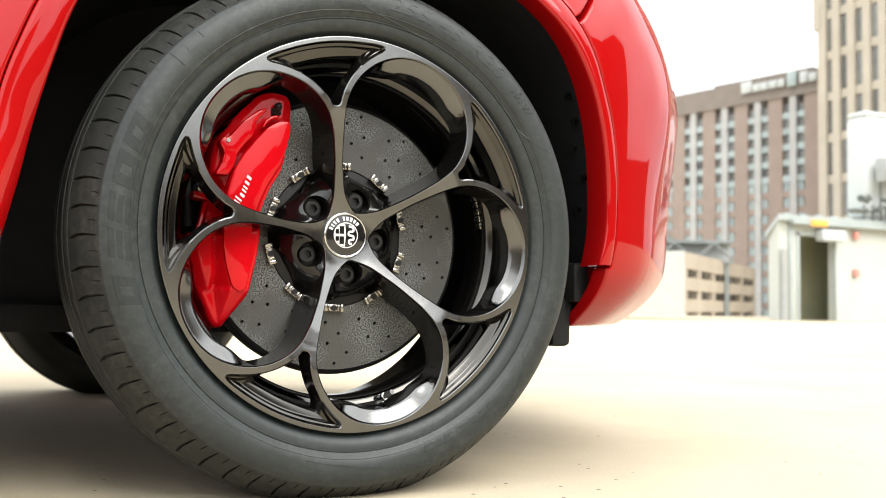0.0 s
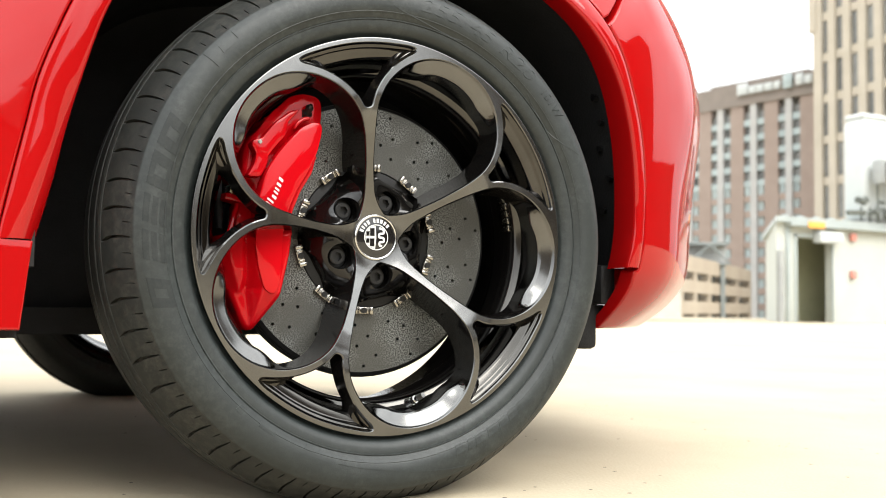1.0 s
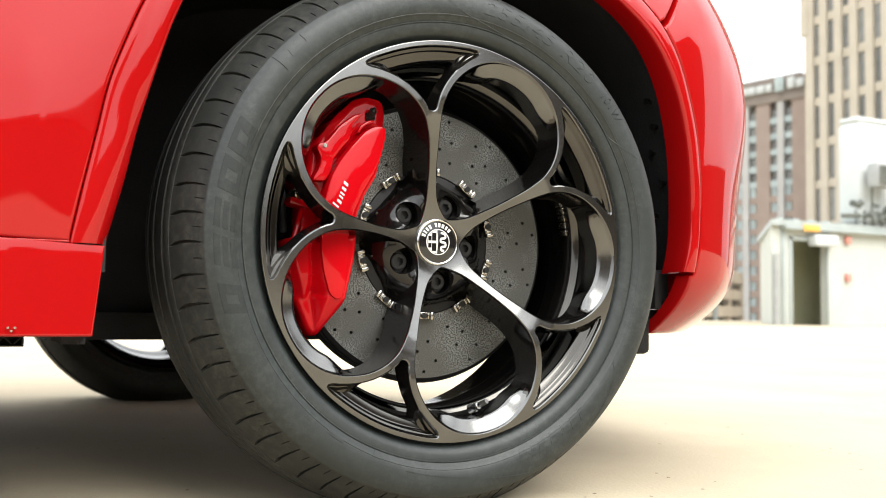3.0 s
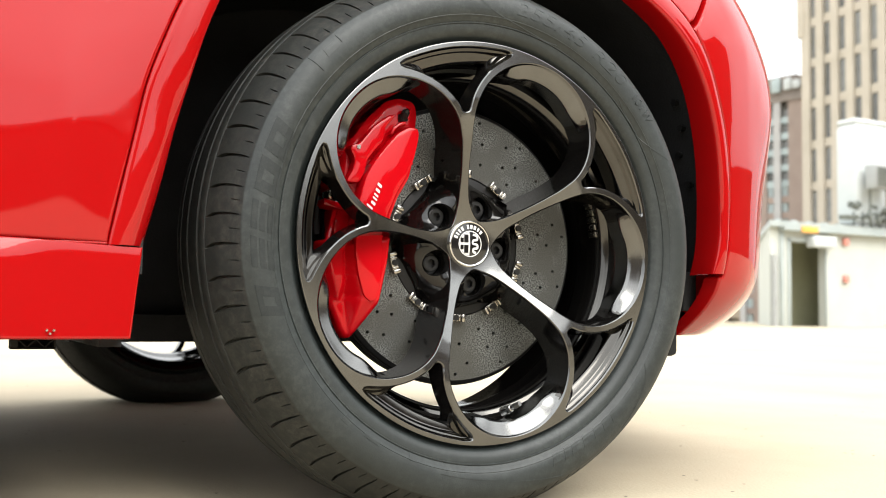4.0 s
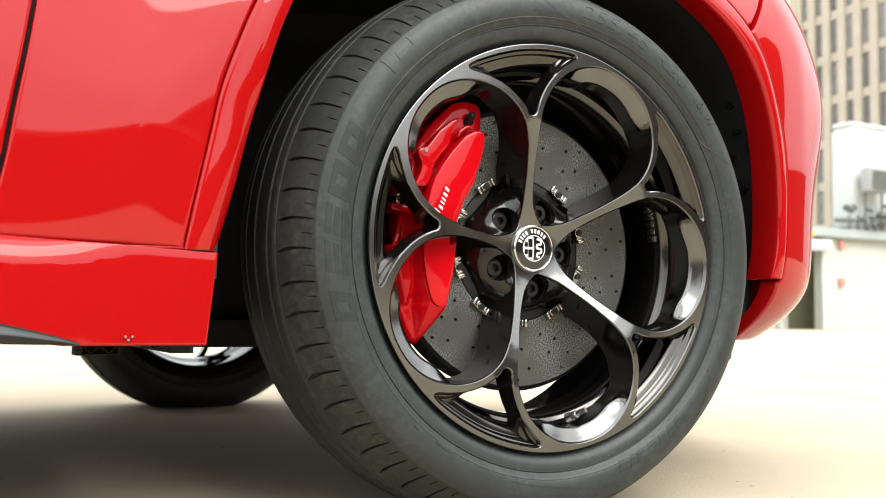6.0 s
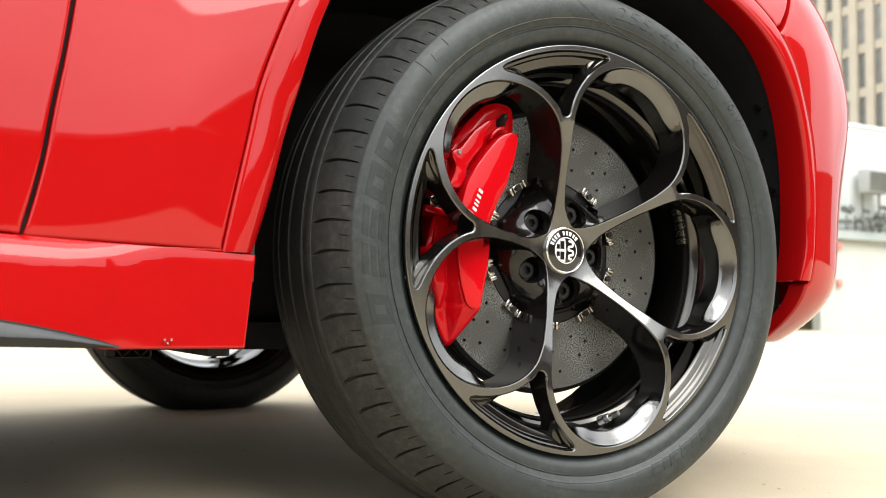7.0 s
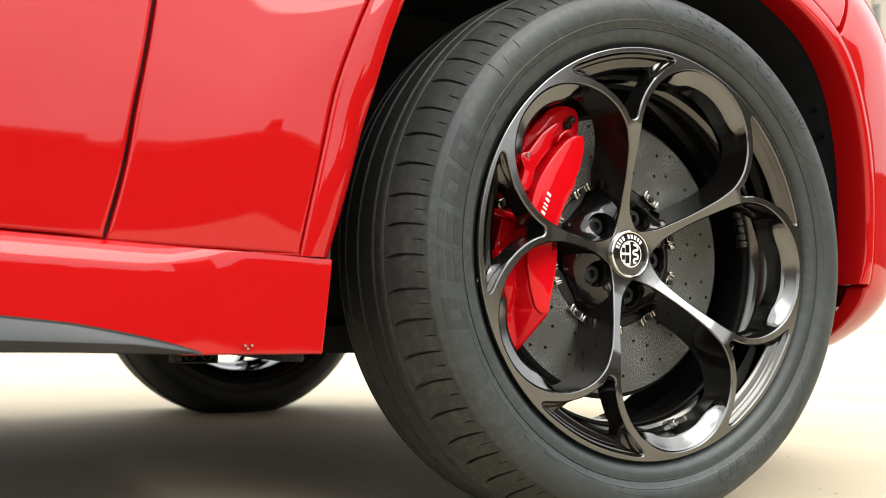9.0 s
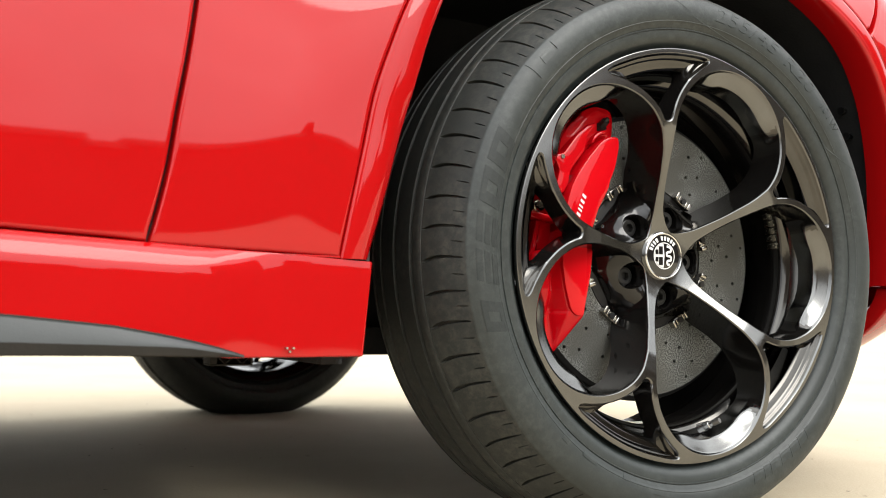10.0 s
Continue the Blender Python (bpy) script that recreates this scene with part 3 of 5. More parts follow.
def tyre_mesh():
    prof = list(TYRE_PROFILE)
    for k, (a, b) in enumerate(RIB_EDGES):
        if k:
            for y in np.linspace(a, b, 4):
                prof.append((crown(y), y))
        else:
            prof += [(crown(y), y) for y in (0.003, b)]
        if k < len(RIB_EDGES) - 1:
            nxt = RIB_EDGES[k + 1][0]
            prof += [(crown(b) - 0.0050, b + 0.0010), (crown(nxt) - 0.0050, nxt - 0.0010)]
    back = [(r, 0.122 - y) for r, y in TYRE_PROFILE[::-1][2::2]]
    prof = prof + back + [(0.2600, 0.162)]
    slots = 60
    # across one pitch: (phase, half-widths from the slot's middle, half-widths from the short cut's middle)
    steps = ((0.06, -1.5, 0), (0.06, -1.0, 0), (0.06, 0.0, 0), (0.06, 1.0, 0), (0.06, 1.5, 0), (0.32, 0, 0),
             (0.56, 0, -1.5), (0.56, 0, -1.0), (0.56, 0, 1.0), (0.56, 0, 1.5), (0.80, 0, 0))
    verts, faces = [], []
    m = len(prof)
    rnd = random.Random(5)
    # pitches of three lengths, mixed so that they do not hum
    pitch = np.array([rnd.choice((5.5, 6.0, 6.5)) for _ in range(slots)])
    pitch[28:34] = (5.5, 5.7, 6.4, 5.7, 6.5, 5.7)
    start = np.concatenate([[0], np.cumsum(pitch)])
    start = start / start[-1]
    start = start + (170.9 / 360 - start[28])
    n = 0
    for s in range(slots):
        wide = start[s + 1] - start[s]
        for ph, slot, cut in steps:
            for r, y in prof:
                on_shoulder = r > 0.3335 and y < 0.01
                # the slots arch across the shoulder
                lean = (0.09 * ((y + 0.032) / 0.021) ** 2 if y > -0.032 else 0.05 * ((y + 0.032) / 0.023) ** 2) if on_shoulder and y < -0.008 else 0.12 if on_shoulder else 0.0
                # a little wider towards the crown, a fine tail at the wall
                half = 1.3 * float(np.interp(y, [-0.0575, -0.0545, -0.045, -0.030, -0.018, -0.011, -0.008], [0.006, 0.014, 0.022, 0.026, 0.032, 0.026, 0.010]))
                fine = float(np.interp(y, [-0.0575, -0.0535, -0.0470, -0.0440], [0.006, 0.016, 0.016, 0.006]))
                a = 2 * math.pi * (start[s] + wide * (ph + lean + slot * half + cut * fine))
                rr = r
                if abs(slot) <= 1.0 and ph < 0.1 and -0.0560 < y < -0.0085 and r > 0.3340:
                    rr -= 0.0060 * min(1.0, (y + 0.0600) / 0.012, (-0.0070 - y) / 0.003)
                elif ph == 0.56 and abs(cut) == 1.0 and -0.0560 < y < -0.0430 and r > 0.3340:
                    rr -= 0.0030
                z = rr * math.sin(a)
                x = rr * math.cos(a)
                yy = y
                # flattened where it stands, with a slight bulge of the wall
                if z < -0.30:
                    q = (-0.30 - z) / 0.068
                    if y < 0.02:
                        yy = y - 0.005 * q * (1 if r < 0.345 else 0.5)
                    z = max(z, -AXLE + 0.0005)
                verts.append((x, yy, AXLE + z))
            n += 1
    for i in range(n):
        j = (i + 1) % n
        for k in range(m - 1):
            faces.append((i * m + k, j * m + k, j * m + k + 1, i * m + k + 1))
    me = mesh_of("tyre", verts, faces, RUBBER, sharp=35)
    me.materials.append(TREAD)
    for p in me.polygons:
        c = p.center
        if math.hypot(c.x, c.z - AXLE) > 0.3365:
            p.material_index = 1
    return me


WHEEL, BARREL_MESH, HUB, BOLT = wheel_meshes()
TYRE = tyre_mesh()


def sidewall(r):
    """Height of the tyre's outer wall at a radius."""
    p = TYRE_PROFILE
    return float(np.interp(r, [a for a, _ in p], [b for _, b in p]))


def bent(verts, faces, r0, mid, height=0.0006, flip=False):
    """Flat writing (x along, y up) laid round the wall at radius r0, centred on an angle in degrees, in low relief with sides."""
    top, low = [], []
    for x, y in verts:
        r = r0 + (-y if flip else y)
        a = radians(mid) + (x if flip else -x) / r0
        z = r * math.sin(a)
        q = max(0.0, (-0.30 - z) / 0.068)
        base = sidewall(r) - 0.005 * q
        top.append((r * math.cos(a), base - height, AXLE + z))
        low.append((r * math.cos(a), base + 0.0005, AXLE + z))
    n = len(top)
    count = {}
    for f in faces:
        for i in range(len(f)):
            e = (f[i], f[(i + 1) % len(f)])
            count[tuple(sorted(e))] = count.get(tuple(sorted(e)), 0) + 1
    sides = [(a, b, b + n, a + n) for (a, b), c in count.items() if c == 1]
    return top + low, list(faces) + sides


def text_flat(s, size, extra=1.0):
    cu = bpy.data.curves.new("writing", "FONT")
    cu.body = s
    cu.size = size
    cu.align_x = "CENTER"
    cu.align_y = "CENTER"
    cu.space_character = 1.10
    cu.shear = 0.25
    cu.resolution_u = 3
    ob = bpy.data.objects.new("writing", cu)
    me = bpy.data.meshes.new_from_object(ob)
    # cut across, so that it bends with the wall
    bm = bmesh.new()
    bm.from_mesh(me)
    for i in range(-9, 10):
        bmesh.ops.bisect_plane(bm, geom=bm.verts[:] + bm.edges[:] + bm.faces[:], plane_co=(0, 0.0014 * i + 0.0001, 0), plane_no=(0, 1, 0))
    bm.to_mesh(me)
    bm.free()
    v = [(p.co.x * extra, p.co.y) for p in me.vertices]
    f = [tuple(p.vertices) for p in me.polygons]
    bpy.data.objects.remove(ob)
    bpy.data.curves.remove(cu)
    bpy.data.meshes.remove(me)
    return v, f


def bar(x0, x1, y0, y1, lean=0.0, n=6):
    v, f = [], []
    rows = max(2, int(abs(y1 - y0) / 0.0015) + 1)
    for i in range(n + 1):
        x = x0 + (x1 - x0) * i / n
        for j in range(rows):
            y = y0 + (y1 - y0) * j / (rows - 1)
            v.append((x + lean * y, y))
    f = [(i * rows + j, i * rows + j + 1, (i + 1) * rows + j + 1, (i + 1) * rows + j) for i in range(n) for j in range(rows - 1)]
    return v, f


def build_wheels():
    wheel = attach(new("wheel", WHEEL), car, "dark metallic wheel with five ring-shaped openings")
    new("barrel", BARREL_MESH).parent = wheel
    new("hub", HUB).parent = wheel
    for k in range(5):
        a = SPIN + radians(36 + 72 * k)
        b = attach(new("wheel_bolt", BOLT), wheel)
        b.location = (0.055 * math.cos(a), 0.004, AXLE + 0.055 * math.sin(a))
        b.rotation_euler = (0, 0.3 * k, 0)
    cap_parts(wheel)
    # valve
    bm = bmesh.new()
    base = Vector((0.046, -0.0250, AXLE - 0.2265))
    out = Vector((0.30, -0.85, 0.42)).normalized()
    rod(bm, base - out * 0.004, base + out * 0.005, 0.0070, 16, 0.0062)
    rod(bm, base + out * 0.006, base + out * 0.012, 0.0055, 8)
    rod(bm, base + out * 0.012, base + out * 0.018, 0.0040, 12)
    part("valve", bm, CHROME, wheel, "short bright metal tyre valve")
    bm = bmesh.new()
    rod(bm, base + out * 0.018, base + out * 0.028, 0.0042, 12, 0.0036)
    part("valve_cap", bm, GREYSTEEL, wheel, "small grey metal cap")
    # balance weights in the barrel
    for i in range(5):
        a = radians(17.5 - 2.8 * i)
        bm = bmesh.new()
        m = Matrix.Translation((0.2218 * math.cos(a), 0.014, AXLE + 0.2218 * math.sin(a))) @ Matrix.Rotation(-a, 4, "Y")
        box(bm, (-0.0022, -0.009, -0.0045), (0.0022, 0.009, 0.0045), 0.0008, m)
        part("balance_weight", bm, STEEL, wheel, "small grey stick-on weight")

    tyre = attach(new("tyre", TYRE), car, "black low-profile tyre with raised sidewall markings and slotted shoulder")
    for words, size, a0, a1, r0 in (("255/45 R20", 0.0290, 84.0, 47.5, 0.3180), ("101W", 0.0210, 43.5, 35.0, 0.3190)):
        v, f = text_flat(words, size)
        wide = max(x for x, _ in v) - min(x for x, _ in v)
        k = r0 * radians(a0 - a1) / wide
        mid = (max(x for x, _ in v) + min(x for x, _ in v)) / 2
        v, f = bent([((x - mid) * k, y) for x, y in v], f, r0, (a0 + a1) / 2, 0.0006 if size > 0.025 else 0.0008)
        put("size_marking", v, f, RUBBER, tyre, "raised tyre size marking", smooth=False)
    # large plain strokes on the rear and lower wall
    wide = lambda a: -radians(a - 180) * 0.3155
    big = [(wide(a1), wide(a0) - wide(a1), style) for a0, a1, style in ((156.5, 163.8, 4), (165.2, 172.4, 4), (174.4, 180.4, 3), (182.0, 188.4, 3), (192.2, 198.6, 4))]
    for mid, seq, r0, h in ((180, big, 0.3130, 0.0140),
                            (-60, ((-0.062, 0.015, 0), (-0.042, 0.008, 0), (-0.029, 0.015, 0), (-0.008, 0.015, 0), (0.013, 0.012, 0), (0.031, 0.012, 0), (0.049, 0.008, 0)), 0.3050, 0.0080)):
        for x, w, style in seq:
            strokes = {0: [(0, w, -h, h)],
                       3: [(0, w, h * 0.45, h), (0, w, -h * 0.25, h * 0.25), (0, w, -h, -h * 0.45)],
                       4: [(0, w * 0.34, -h, h), (w * 0.66, w, -h, h), (w * 0.34, w * 0.66, h * 0.5, h), (w * 0.34, w * 0.66, -h, -h * 0.5)]}[style]
            vs, fs = [], []
            for x0, x1, y0, y1 in strokes:
                a, b = bar(x + x0, x + x1, y0, y1, 0.30)
                fs += [tuple(i + len(vs) for i in q) for q in b]
                vs += a
            a, b = bent(vs, fs, r0, mid, 0.0004, flip=mid < 0)
            put("sidewall_mark", a, b, RUBBER if mid < 0 else MARK, tyre, smooth=False)
    # small stamps and thin ribs
    for mid, r0, w, h in ((136.0, 0.3230, 0.018, 0.0050), (236, 0.3000, 0.024, 0.0030), (228, 0.3010, 0.010, 0.005), (248, 0.2960, 0.012, 0.004)):
        v, f = bar(-w / 2, w / 2, -h, h, 0.2)
        a, b = bent(v, f, r0, mid, 0.0006)
        put("sidewall_stamp", a, b, RUBBER, tyre, smooth=False)
    for mid, r0, r1 in ((140.8, 0.311, 0.334), (132.8, 0.321, 0.332)):
        v, f = bar(-0.0006, 0.0006, 0, r1 - r0, 0.0, 1)
        a, b = bent(v, f, r0, mid, 0.0008)
        put("sidewall_rib", a, b, RUBBER, tyre, smooth=False)
    # curved relief lines beside the markings
    for pts in (((96, 0.327), (90, 0.306), (82, 0.2955), (73, 0.2915), (70, 0.2935)), ((46, 0.2965), (42, 0.2925), (34, 0.2915), (29, 0.302), (24, 0.322)),
                ((-33, 0.300), (-36, 0.312), (-42, 0.322), (-50, 0.330)), ((-70, 0.330), (-80, 0.318), (-92, 0.309), (-104, 0.306))):
        line = spline(pts, 30)
        vs, fs = [], []
        for a, r in line:
            for dr in (-0.0006, 0.0006):
                z = (r + dr) * math.sin(radians(a))
                q = max(0.0, (-0.30 - z) / 0.068)
                vs.append(((r + dr) * math.cos(radians(a)), sidewall(r) - 0.0006 - 0.005 * q, AXLE + z))
        fs = [(2 * i, 2 * i + 1, 2 * i + 3, 2 * i + 2) for i in range(len(line) - 1)]
        put("sidewall_line", vs, fs, RUBBER, tyre, smooth=False)
    # the opposite front wheel, and the rear pair
    flip = Matrix.Translation((-0.035, 1.745, 0)) @ Matrix.Rotation(math.pi, 4, "Z")
    for m in (flip, Matrix.Translation((-2.818, 0, 0)), Matrix.Translation((-2.818, 0, 0)) @ flip):
        t2 = attach(new("tyre", TYRE), car, "black low-profile tyre")
        t2.matrix_basis = m
        w2 = attach(new("wheel", WHEEL), car, "dark metallic wheel with five ring-shaped openings")
        w2.matrix_basis = m
        new("barrel", BARREL_MESH).parent = w2
        new("hub", HUB).parent = w2


build_wheels()


# ---- brake ----
def disc_material():
    m = bpy.data.materials.new("carbon_ceramic")
    m.use_nodes = True
    t = m.node_tree
    b = t.nodes["Principled BSDF"]
    tc = t.nodes.new("ShaderNodeTexCoord")
    fine = t.nodes.new("ShaderNodeTexNoise")
    fine.inputs["Scale"].default_value = 500
    fine.inputs["Detail"].default_value = 2
    big = t.nodes.new("ShaderNodeTexNoise")
    big.inputs["Scale"].default_value = 11
    big.inputs["Detail"].default_value = 3
    for n in (fine, big):
        t.links.new(tc.outputs["Object"], n.inputs["Vector"])
    # how strongly the chopped fibre shows varies over the disc
    reg = t.nodes.new("ShaderNodeValToRGB")
    reg.color_ramp.elements[0].position, reg.color_ramp.elements[1].position = 0.42, 0.55
    reg.color_ramp.elements[0].color = (0.12, 0.12, 0.12, 1)
    t.links.new(big.outputs["Fac"], reg.inputs["Fac"])
    spk = t.nodes.new("ShaderNodeValToRGB")
    spk.color_ramp.elements[0].position, spk.color_ramp.elements[1].position = 0.43, 0.58
    spk.color_ramp.elements[0].color = (0.010, 0.0102, 0.0096, 1)
    spk.color_ramp.elements[1].color = (0.178, 0.185, 0.176, 1)
    t.links.new(fine.outputs["Fac"], spk.inputs["Fac"])
    plain = t.nodes.new("ShaderNodeMix")
    plain.data_type = "RGBA"
    plain.inputs[6].default_value = (0.050, 0.050, 0.044, 1)
    t.links.new(reg.outputs["Color"], plain.inputs[0])
    t.links.new(spk.outputs["Color"], plain.inputs[7])
    t.links.new(plain.outputs[2], b.inputs["Base Color"])
    b.inputs["Roughness"].default_value = 0.36
    b.inputs["Metallic"].default_value = 0.1
    bp = t.nodes.new("ShaderNodeBump")
    bp.inputs["Strength"].default_value = 0.25
    bp.inputs["Distance"].default_value = 0.0005
    t.links.new(fine.outputs["Fac"], bp.inputs["Height"])
    t.links.new(bp.outputs[0], b.inputs["Normal"])
    return m


CERAMIC = disc_material()


def build_brake():
    holes = []
    for k in range(15):
        for j, (r, da) in enumerate(((0.123, 0), (0.138, 9), (0.152, 2.5), (0.166, 13), (0.180, 6.5))):
            a = radians(24 * k + da)
            holes.append(np.array([(r * math.cos(a) + 0.0024 * math.cos(b), r * math.sin(a) + 0.0024 * math.sin(b))
                                   for b in np.linspace(0, 2 * math.pi, 10, endpoint=False)]))
    n = 160
    outer = np.array([(0.1885 * math.cos(2 * math.pi * i / n), 0.1885 * math.sin(2 * math.pi * i / n)) for i in range(n)])
    inner = np.array([(0.100 * math.cos(2 * math.pi * i / 90), 0.100 * math.sin(2 * math.pi * i / 90)) for i in range(90)])
    v2, tri, ends = fill(outer, [inner] + holes, 0.02)
    verts = [(u, 0.036, AXLE + v) for u, v in v2]
    faces = list(tri)
    last = ends[0]
    for r, y in ((0.1935, 0.0400), (0.195, 0.0425), (0.195, 0.074)):
        s = len(verts)
        verts += [(r / 0.1885 * u, y, AXLE + r / 0.1885 * v) for u, v in outer]
        now = list(range(s, len(verts)))
        faces += ring_faces(last, now)
        last = now
    for loop, ol in zip(ends[1:], [inner] + holes):
        s = len(verts)
        verts += [(u, 0.052, AXLE + v) for u, v in ol]
        faces += ring_faces(loop, list(range(s, len(verts))))
    disc = put("brake_disc", verts, faces, CERAMIC, car, "speckled grey drilled carbon-ceramic brake disc", smooth=False)
    disc.data.materials.append(HAT)
    for p in disc.data.polygons:
        if math.hypot(p.center.x, p.center.z - AXLE) > 0.1884:
            p.material_index = 1
    v, f = revolve([(0.0001, 0.030), (0.070, 0.030), (0.080, 0.034), (0.088, 0.034), (0.098, 0.0365), (0.1005, 0.040), (0.1005, 0.07), (0.0001, 0.07)], 90)
    put("disc_hat", v, f, HAT, disc, "black disc bell")
    v, f = revolve([(0.0995, 0.046), (0.196, 0.046), (0.196, 0.050), (0.0995, 0.050)], 90, AXLE, True)
    put("disc_core", v, f, GAPBLACK, disc, "dark vented core")
    for k in range(10):
        a = radians(124 + 36 * k)
        m = Matrix.Translation((0.1015 * math.cos(a), 0.031, AXLE + 0.1015 * math.sin(a))) @ Matrix.Rotation(-a, 4, "Y")
        bm = bmesh.new()
        box(bm, (-0.0050, -0.0020, -0.0150), (0.0050, 0.0060, 0.0150), 0.0016, m)
        for side in (-1, 1):
            box(bm, (-0.0056, -0.0058, side * 0.0122 - 0.0030), (0.0056, 0.0010, side * 0.0122 + 0.0030), 0.0018, m)
            box(bm, (-0.0046, -0.0040, side * 0.0066 - 0.0011), (0.0046, 0.0010, side * 0.0066 + 0.0011), 0.0007, m)
        clip = part("bobbin", bm, CLIPSTEEL, disc, "bright plated mounting clip", sharp=30)
        bm = bmesh.new()
        rod(bm, m @ Vector((0, -0.0058, 0)), m @ Vector((0, 0.0, 0)), 0.0042, 12)
        part("bolt", bm, DARKSTEEL, clip, "dark bolt", sharp=30)

    place = lambda u, v, y: (u, y, AXLE + v)

    # bridge over the disc, cut straight at its lower end
    def rounded(points, n=110, r=0.006):
        """An outline of straight runs with small rounded corners."""
        p = np.array(points, float)
        out = []
        for i in range(len(p)):
            a, b, c = p[i - 1], p[i], p[(i + 1) % len(p)]
            u, v = a - b, c - b
            lu, lv = np.linalg.norm(u), np.linalg.norm(v)
            k = min(r, lu * 0.45, lv * 0.45)
            s0, s1 = b + u / lu * k, b + v / lv * k
            for q in np.linspace(0, 1, 5):
                out.append((1 - q) ** 2 * s0 + 2 * q * (1 - q) * b + q * q * s1)
        out = np.array(out + [out[0]])
        run = np.concatenate([[0], np.cumsum(np.linalg.norm(np.diff(out, axis=0), axis=1))])
        at = np.linspace(0, run[-1], n, endpoint=False)
        return np.stack([np.interp(at, run, out[:, k]) for k in (0, 1)], -1)

    def away(poly, pts):
        """Distance of points outside a closed outline, nought inside."""
        p, q = poly, np.roll(poly, -1, 0)
        d = q - p
        t = np.clip(((pts[:, None] - p[None]) * d[None]).sum(-1) / (d * d).sum(-1)[None], 0, 1)
        near_d = np.sqrt(((pts[:, None] - p[None] - t[..., None] * d[None]) ** 2).sum(-1)).min(1)
        return np.where(inside(poly, pts), 0.0, near_d), near_d

    body = rounded([(-0.081, 0.172), (-0.087, 0.187), (-0.109, 0.190), (-0.128, 0.184), (-0.152, 0.160), (-0.185, 0.114), (-0.190, 0.072), (-0.173, 0.062), (-0.174, 0.006), (-0.211, -0.004), (-0.213, -0.040),
                    (-0.203, -0.078), (-0.186, -0.118), (-0.178, -0.130), (-0.168, -0.128), (-0.140, -0.087), (-0.128, -0.030), (-0.124, 0.006), (-0.118, 0.032), (-0.099, 0.076),
                    (-0.090, 0.113), (-0.083, 0.148)], 150, 0.008)
    # cast body: a soft dome, with a wedge that runs down from the face to the lower tip and a fin beside it
    v2, tri, ends = fill(body, [], 0.0026)
    wedge = np.array([(-0.174, -0.010), (-0.170, -0.048), (-0.162, -0.074), (-0.172, -0.118), (-0.171, -0.124), (-0.166, -0.118), (-0.142, -0.082), (-0.131, -0.030), (-0.128, 0.0)])
    fin = np.array([(-0.206, -0.006), (-0.204, -0.034), (-0.198, -0.055), (-0.190, -0.076), (-0.187, -0.062), (-0.189, -0.026), (-0.188, -0.006)])
    upper = np.array([(-0.092, 0.180), (-0.110, 0.183), (-0.128, 0.173), (-0.150, 0.146), (-0.150, 0.120), (-0.120, 0.150), (-0.094, 0.152)])
    edge_d = away(body, v2)[1]
    edge_d[ends[0]] = 0
    lift = 0.0045 + 0.007 * np.clip(1 - edge_d / 0.007, 0, 1) ** 2
    for poly, top, fall in ((wedge, np.interp(v2[:, 1], [-0.124, -0.080, 0.0], [0.0035, -0.0175, -0.0175]), 1.3), (fin, np.interp(v2[:, 1], [-0.076, -0.050], [-0.001, -0.0085]), 0.9),
                            (upper, np.full(len(v2), -0.004), 0.6)):
        lift = np.minimum(lift, top + fall * away(poly, v2)[0])
    verts = [(u, float(y), AXLE + v) for (u, v), y in zip(v2, lift)]
    faces = list(tri)
    s0 = len(verts)
    verts += [(u, 0.105, AXLE + v) for u, v in body]
    faces += ring_faces(ends[0], list(range(s0, len(verts)))) + [tuple(range(s0, len(verts)))]
    cal = put("brake_caliper", verts, faces, CALIPER, car, "red painted multi-piston brake caliper", sharp=45)
    for name, y0, bevel, pts in (
            ("face", -0.0210, 0.0022, [(-0.088, 0.145), (-0.091, 0.149), (-0.103, 0.148), (-0.117, 0.140), (-0.135, 0.120), (-0.151, 0.099), (-0.162, 0.080), (-0.168, 0.062), (-0.172, 0.046),
                                       (-0.175, 0.010), (-0.1755, -0.018), (-0.171, -0.047), (-0.163, -0.074), (-0.154, -0.082), (-0.146, -0.080), (-0.141, -0.062), (-0.139, -0.030),
                                       (-0.138, 0.000), (-0.132, 0.030), (-0.120, 0.058), (-0.106, 0.082), (-0.094, 0.108), (-0.088, 0.134)]),
            ("inner_step", -0.0125, 0.0035, [(-0.091, 0.108), (-0.097, 0.082), (-0.113, 0.055), (-0.123, 0.029), (-0.128, 0.004), (-0.131, -0.022), (-0.137, -0.060), (-0.141, -0.078), (-0.146, -0.060),
                                             (-0.144, 0.000), (-0.138, 0.034), (-0.124, 0.064), (-0.104, 0.094)]),
            ("ridge", -0.0125, 0.0030, [(-0.116, 0.1665), (-0.129, 0.163), (-0.149, 0.147), (-0.169, 0.122), (-0.178, 0.121), (-0.182, 0.114), (-0.175, 0.101), (-0.178, 0.087), (-0.187, 0.071),
                                        (-0.168, 0.071), (-0.160, 0.086), (-0.158, 0.100), (-0.146, 0.116), (-0.136, 0.127), (-0.132, 0.147), (-0.121, 0.160)]),
            ("upper_pad", -0.0120, 0.0025, [(-0.102, 0.153), (-0.112, 0.150), (-0.125, 0.137), (-0.122, 0.148), (-0.110, 0.157), (-0.102, 0.158)])):
        v, f = slab(rounded(pts, 110, 0.004), y0, 0.012, bevel, place)
        put(name, v, f, CALIPER, cal)
    bm = bmesh.new()
    x, y, z = -0.1045, -0.010, 0.5210
    rod(bm, (x - 0.002, y + 0.016, z - 0.010), (x, y + 0.004, z - 0.002), 0.0075, 6)
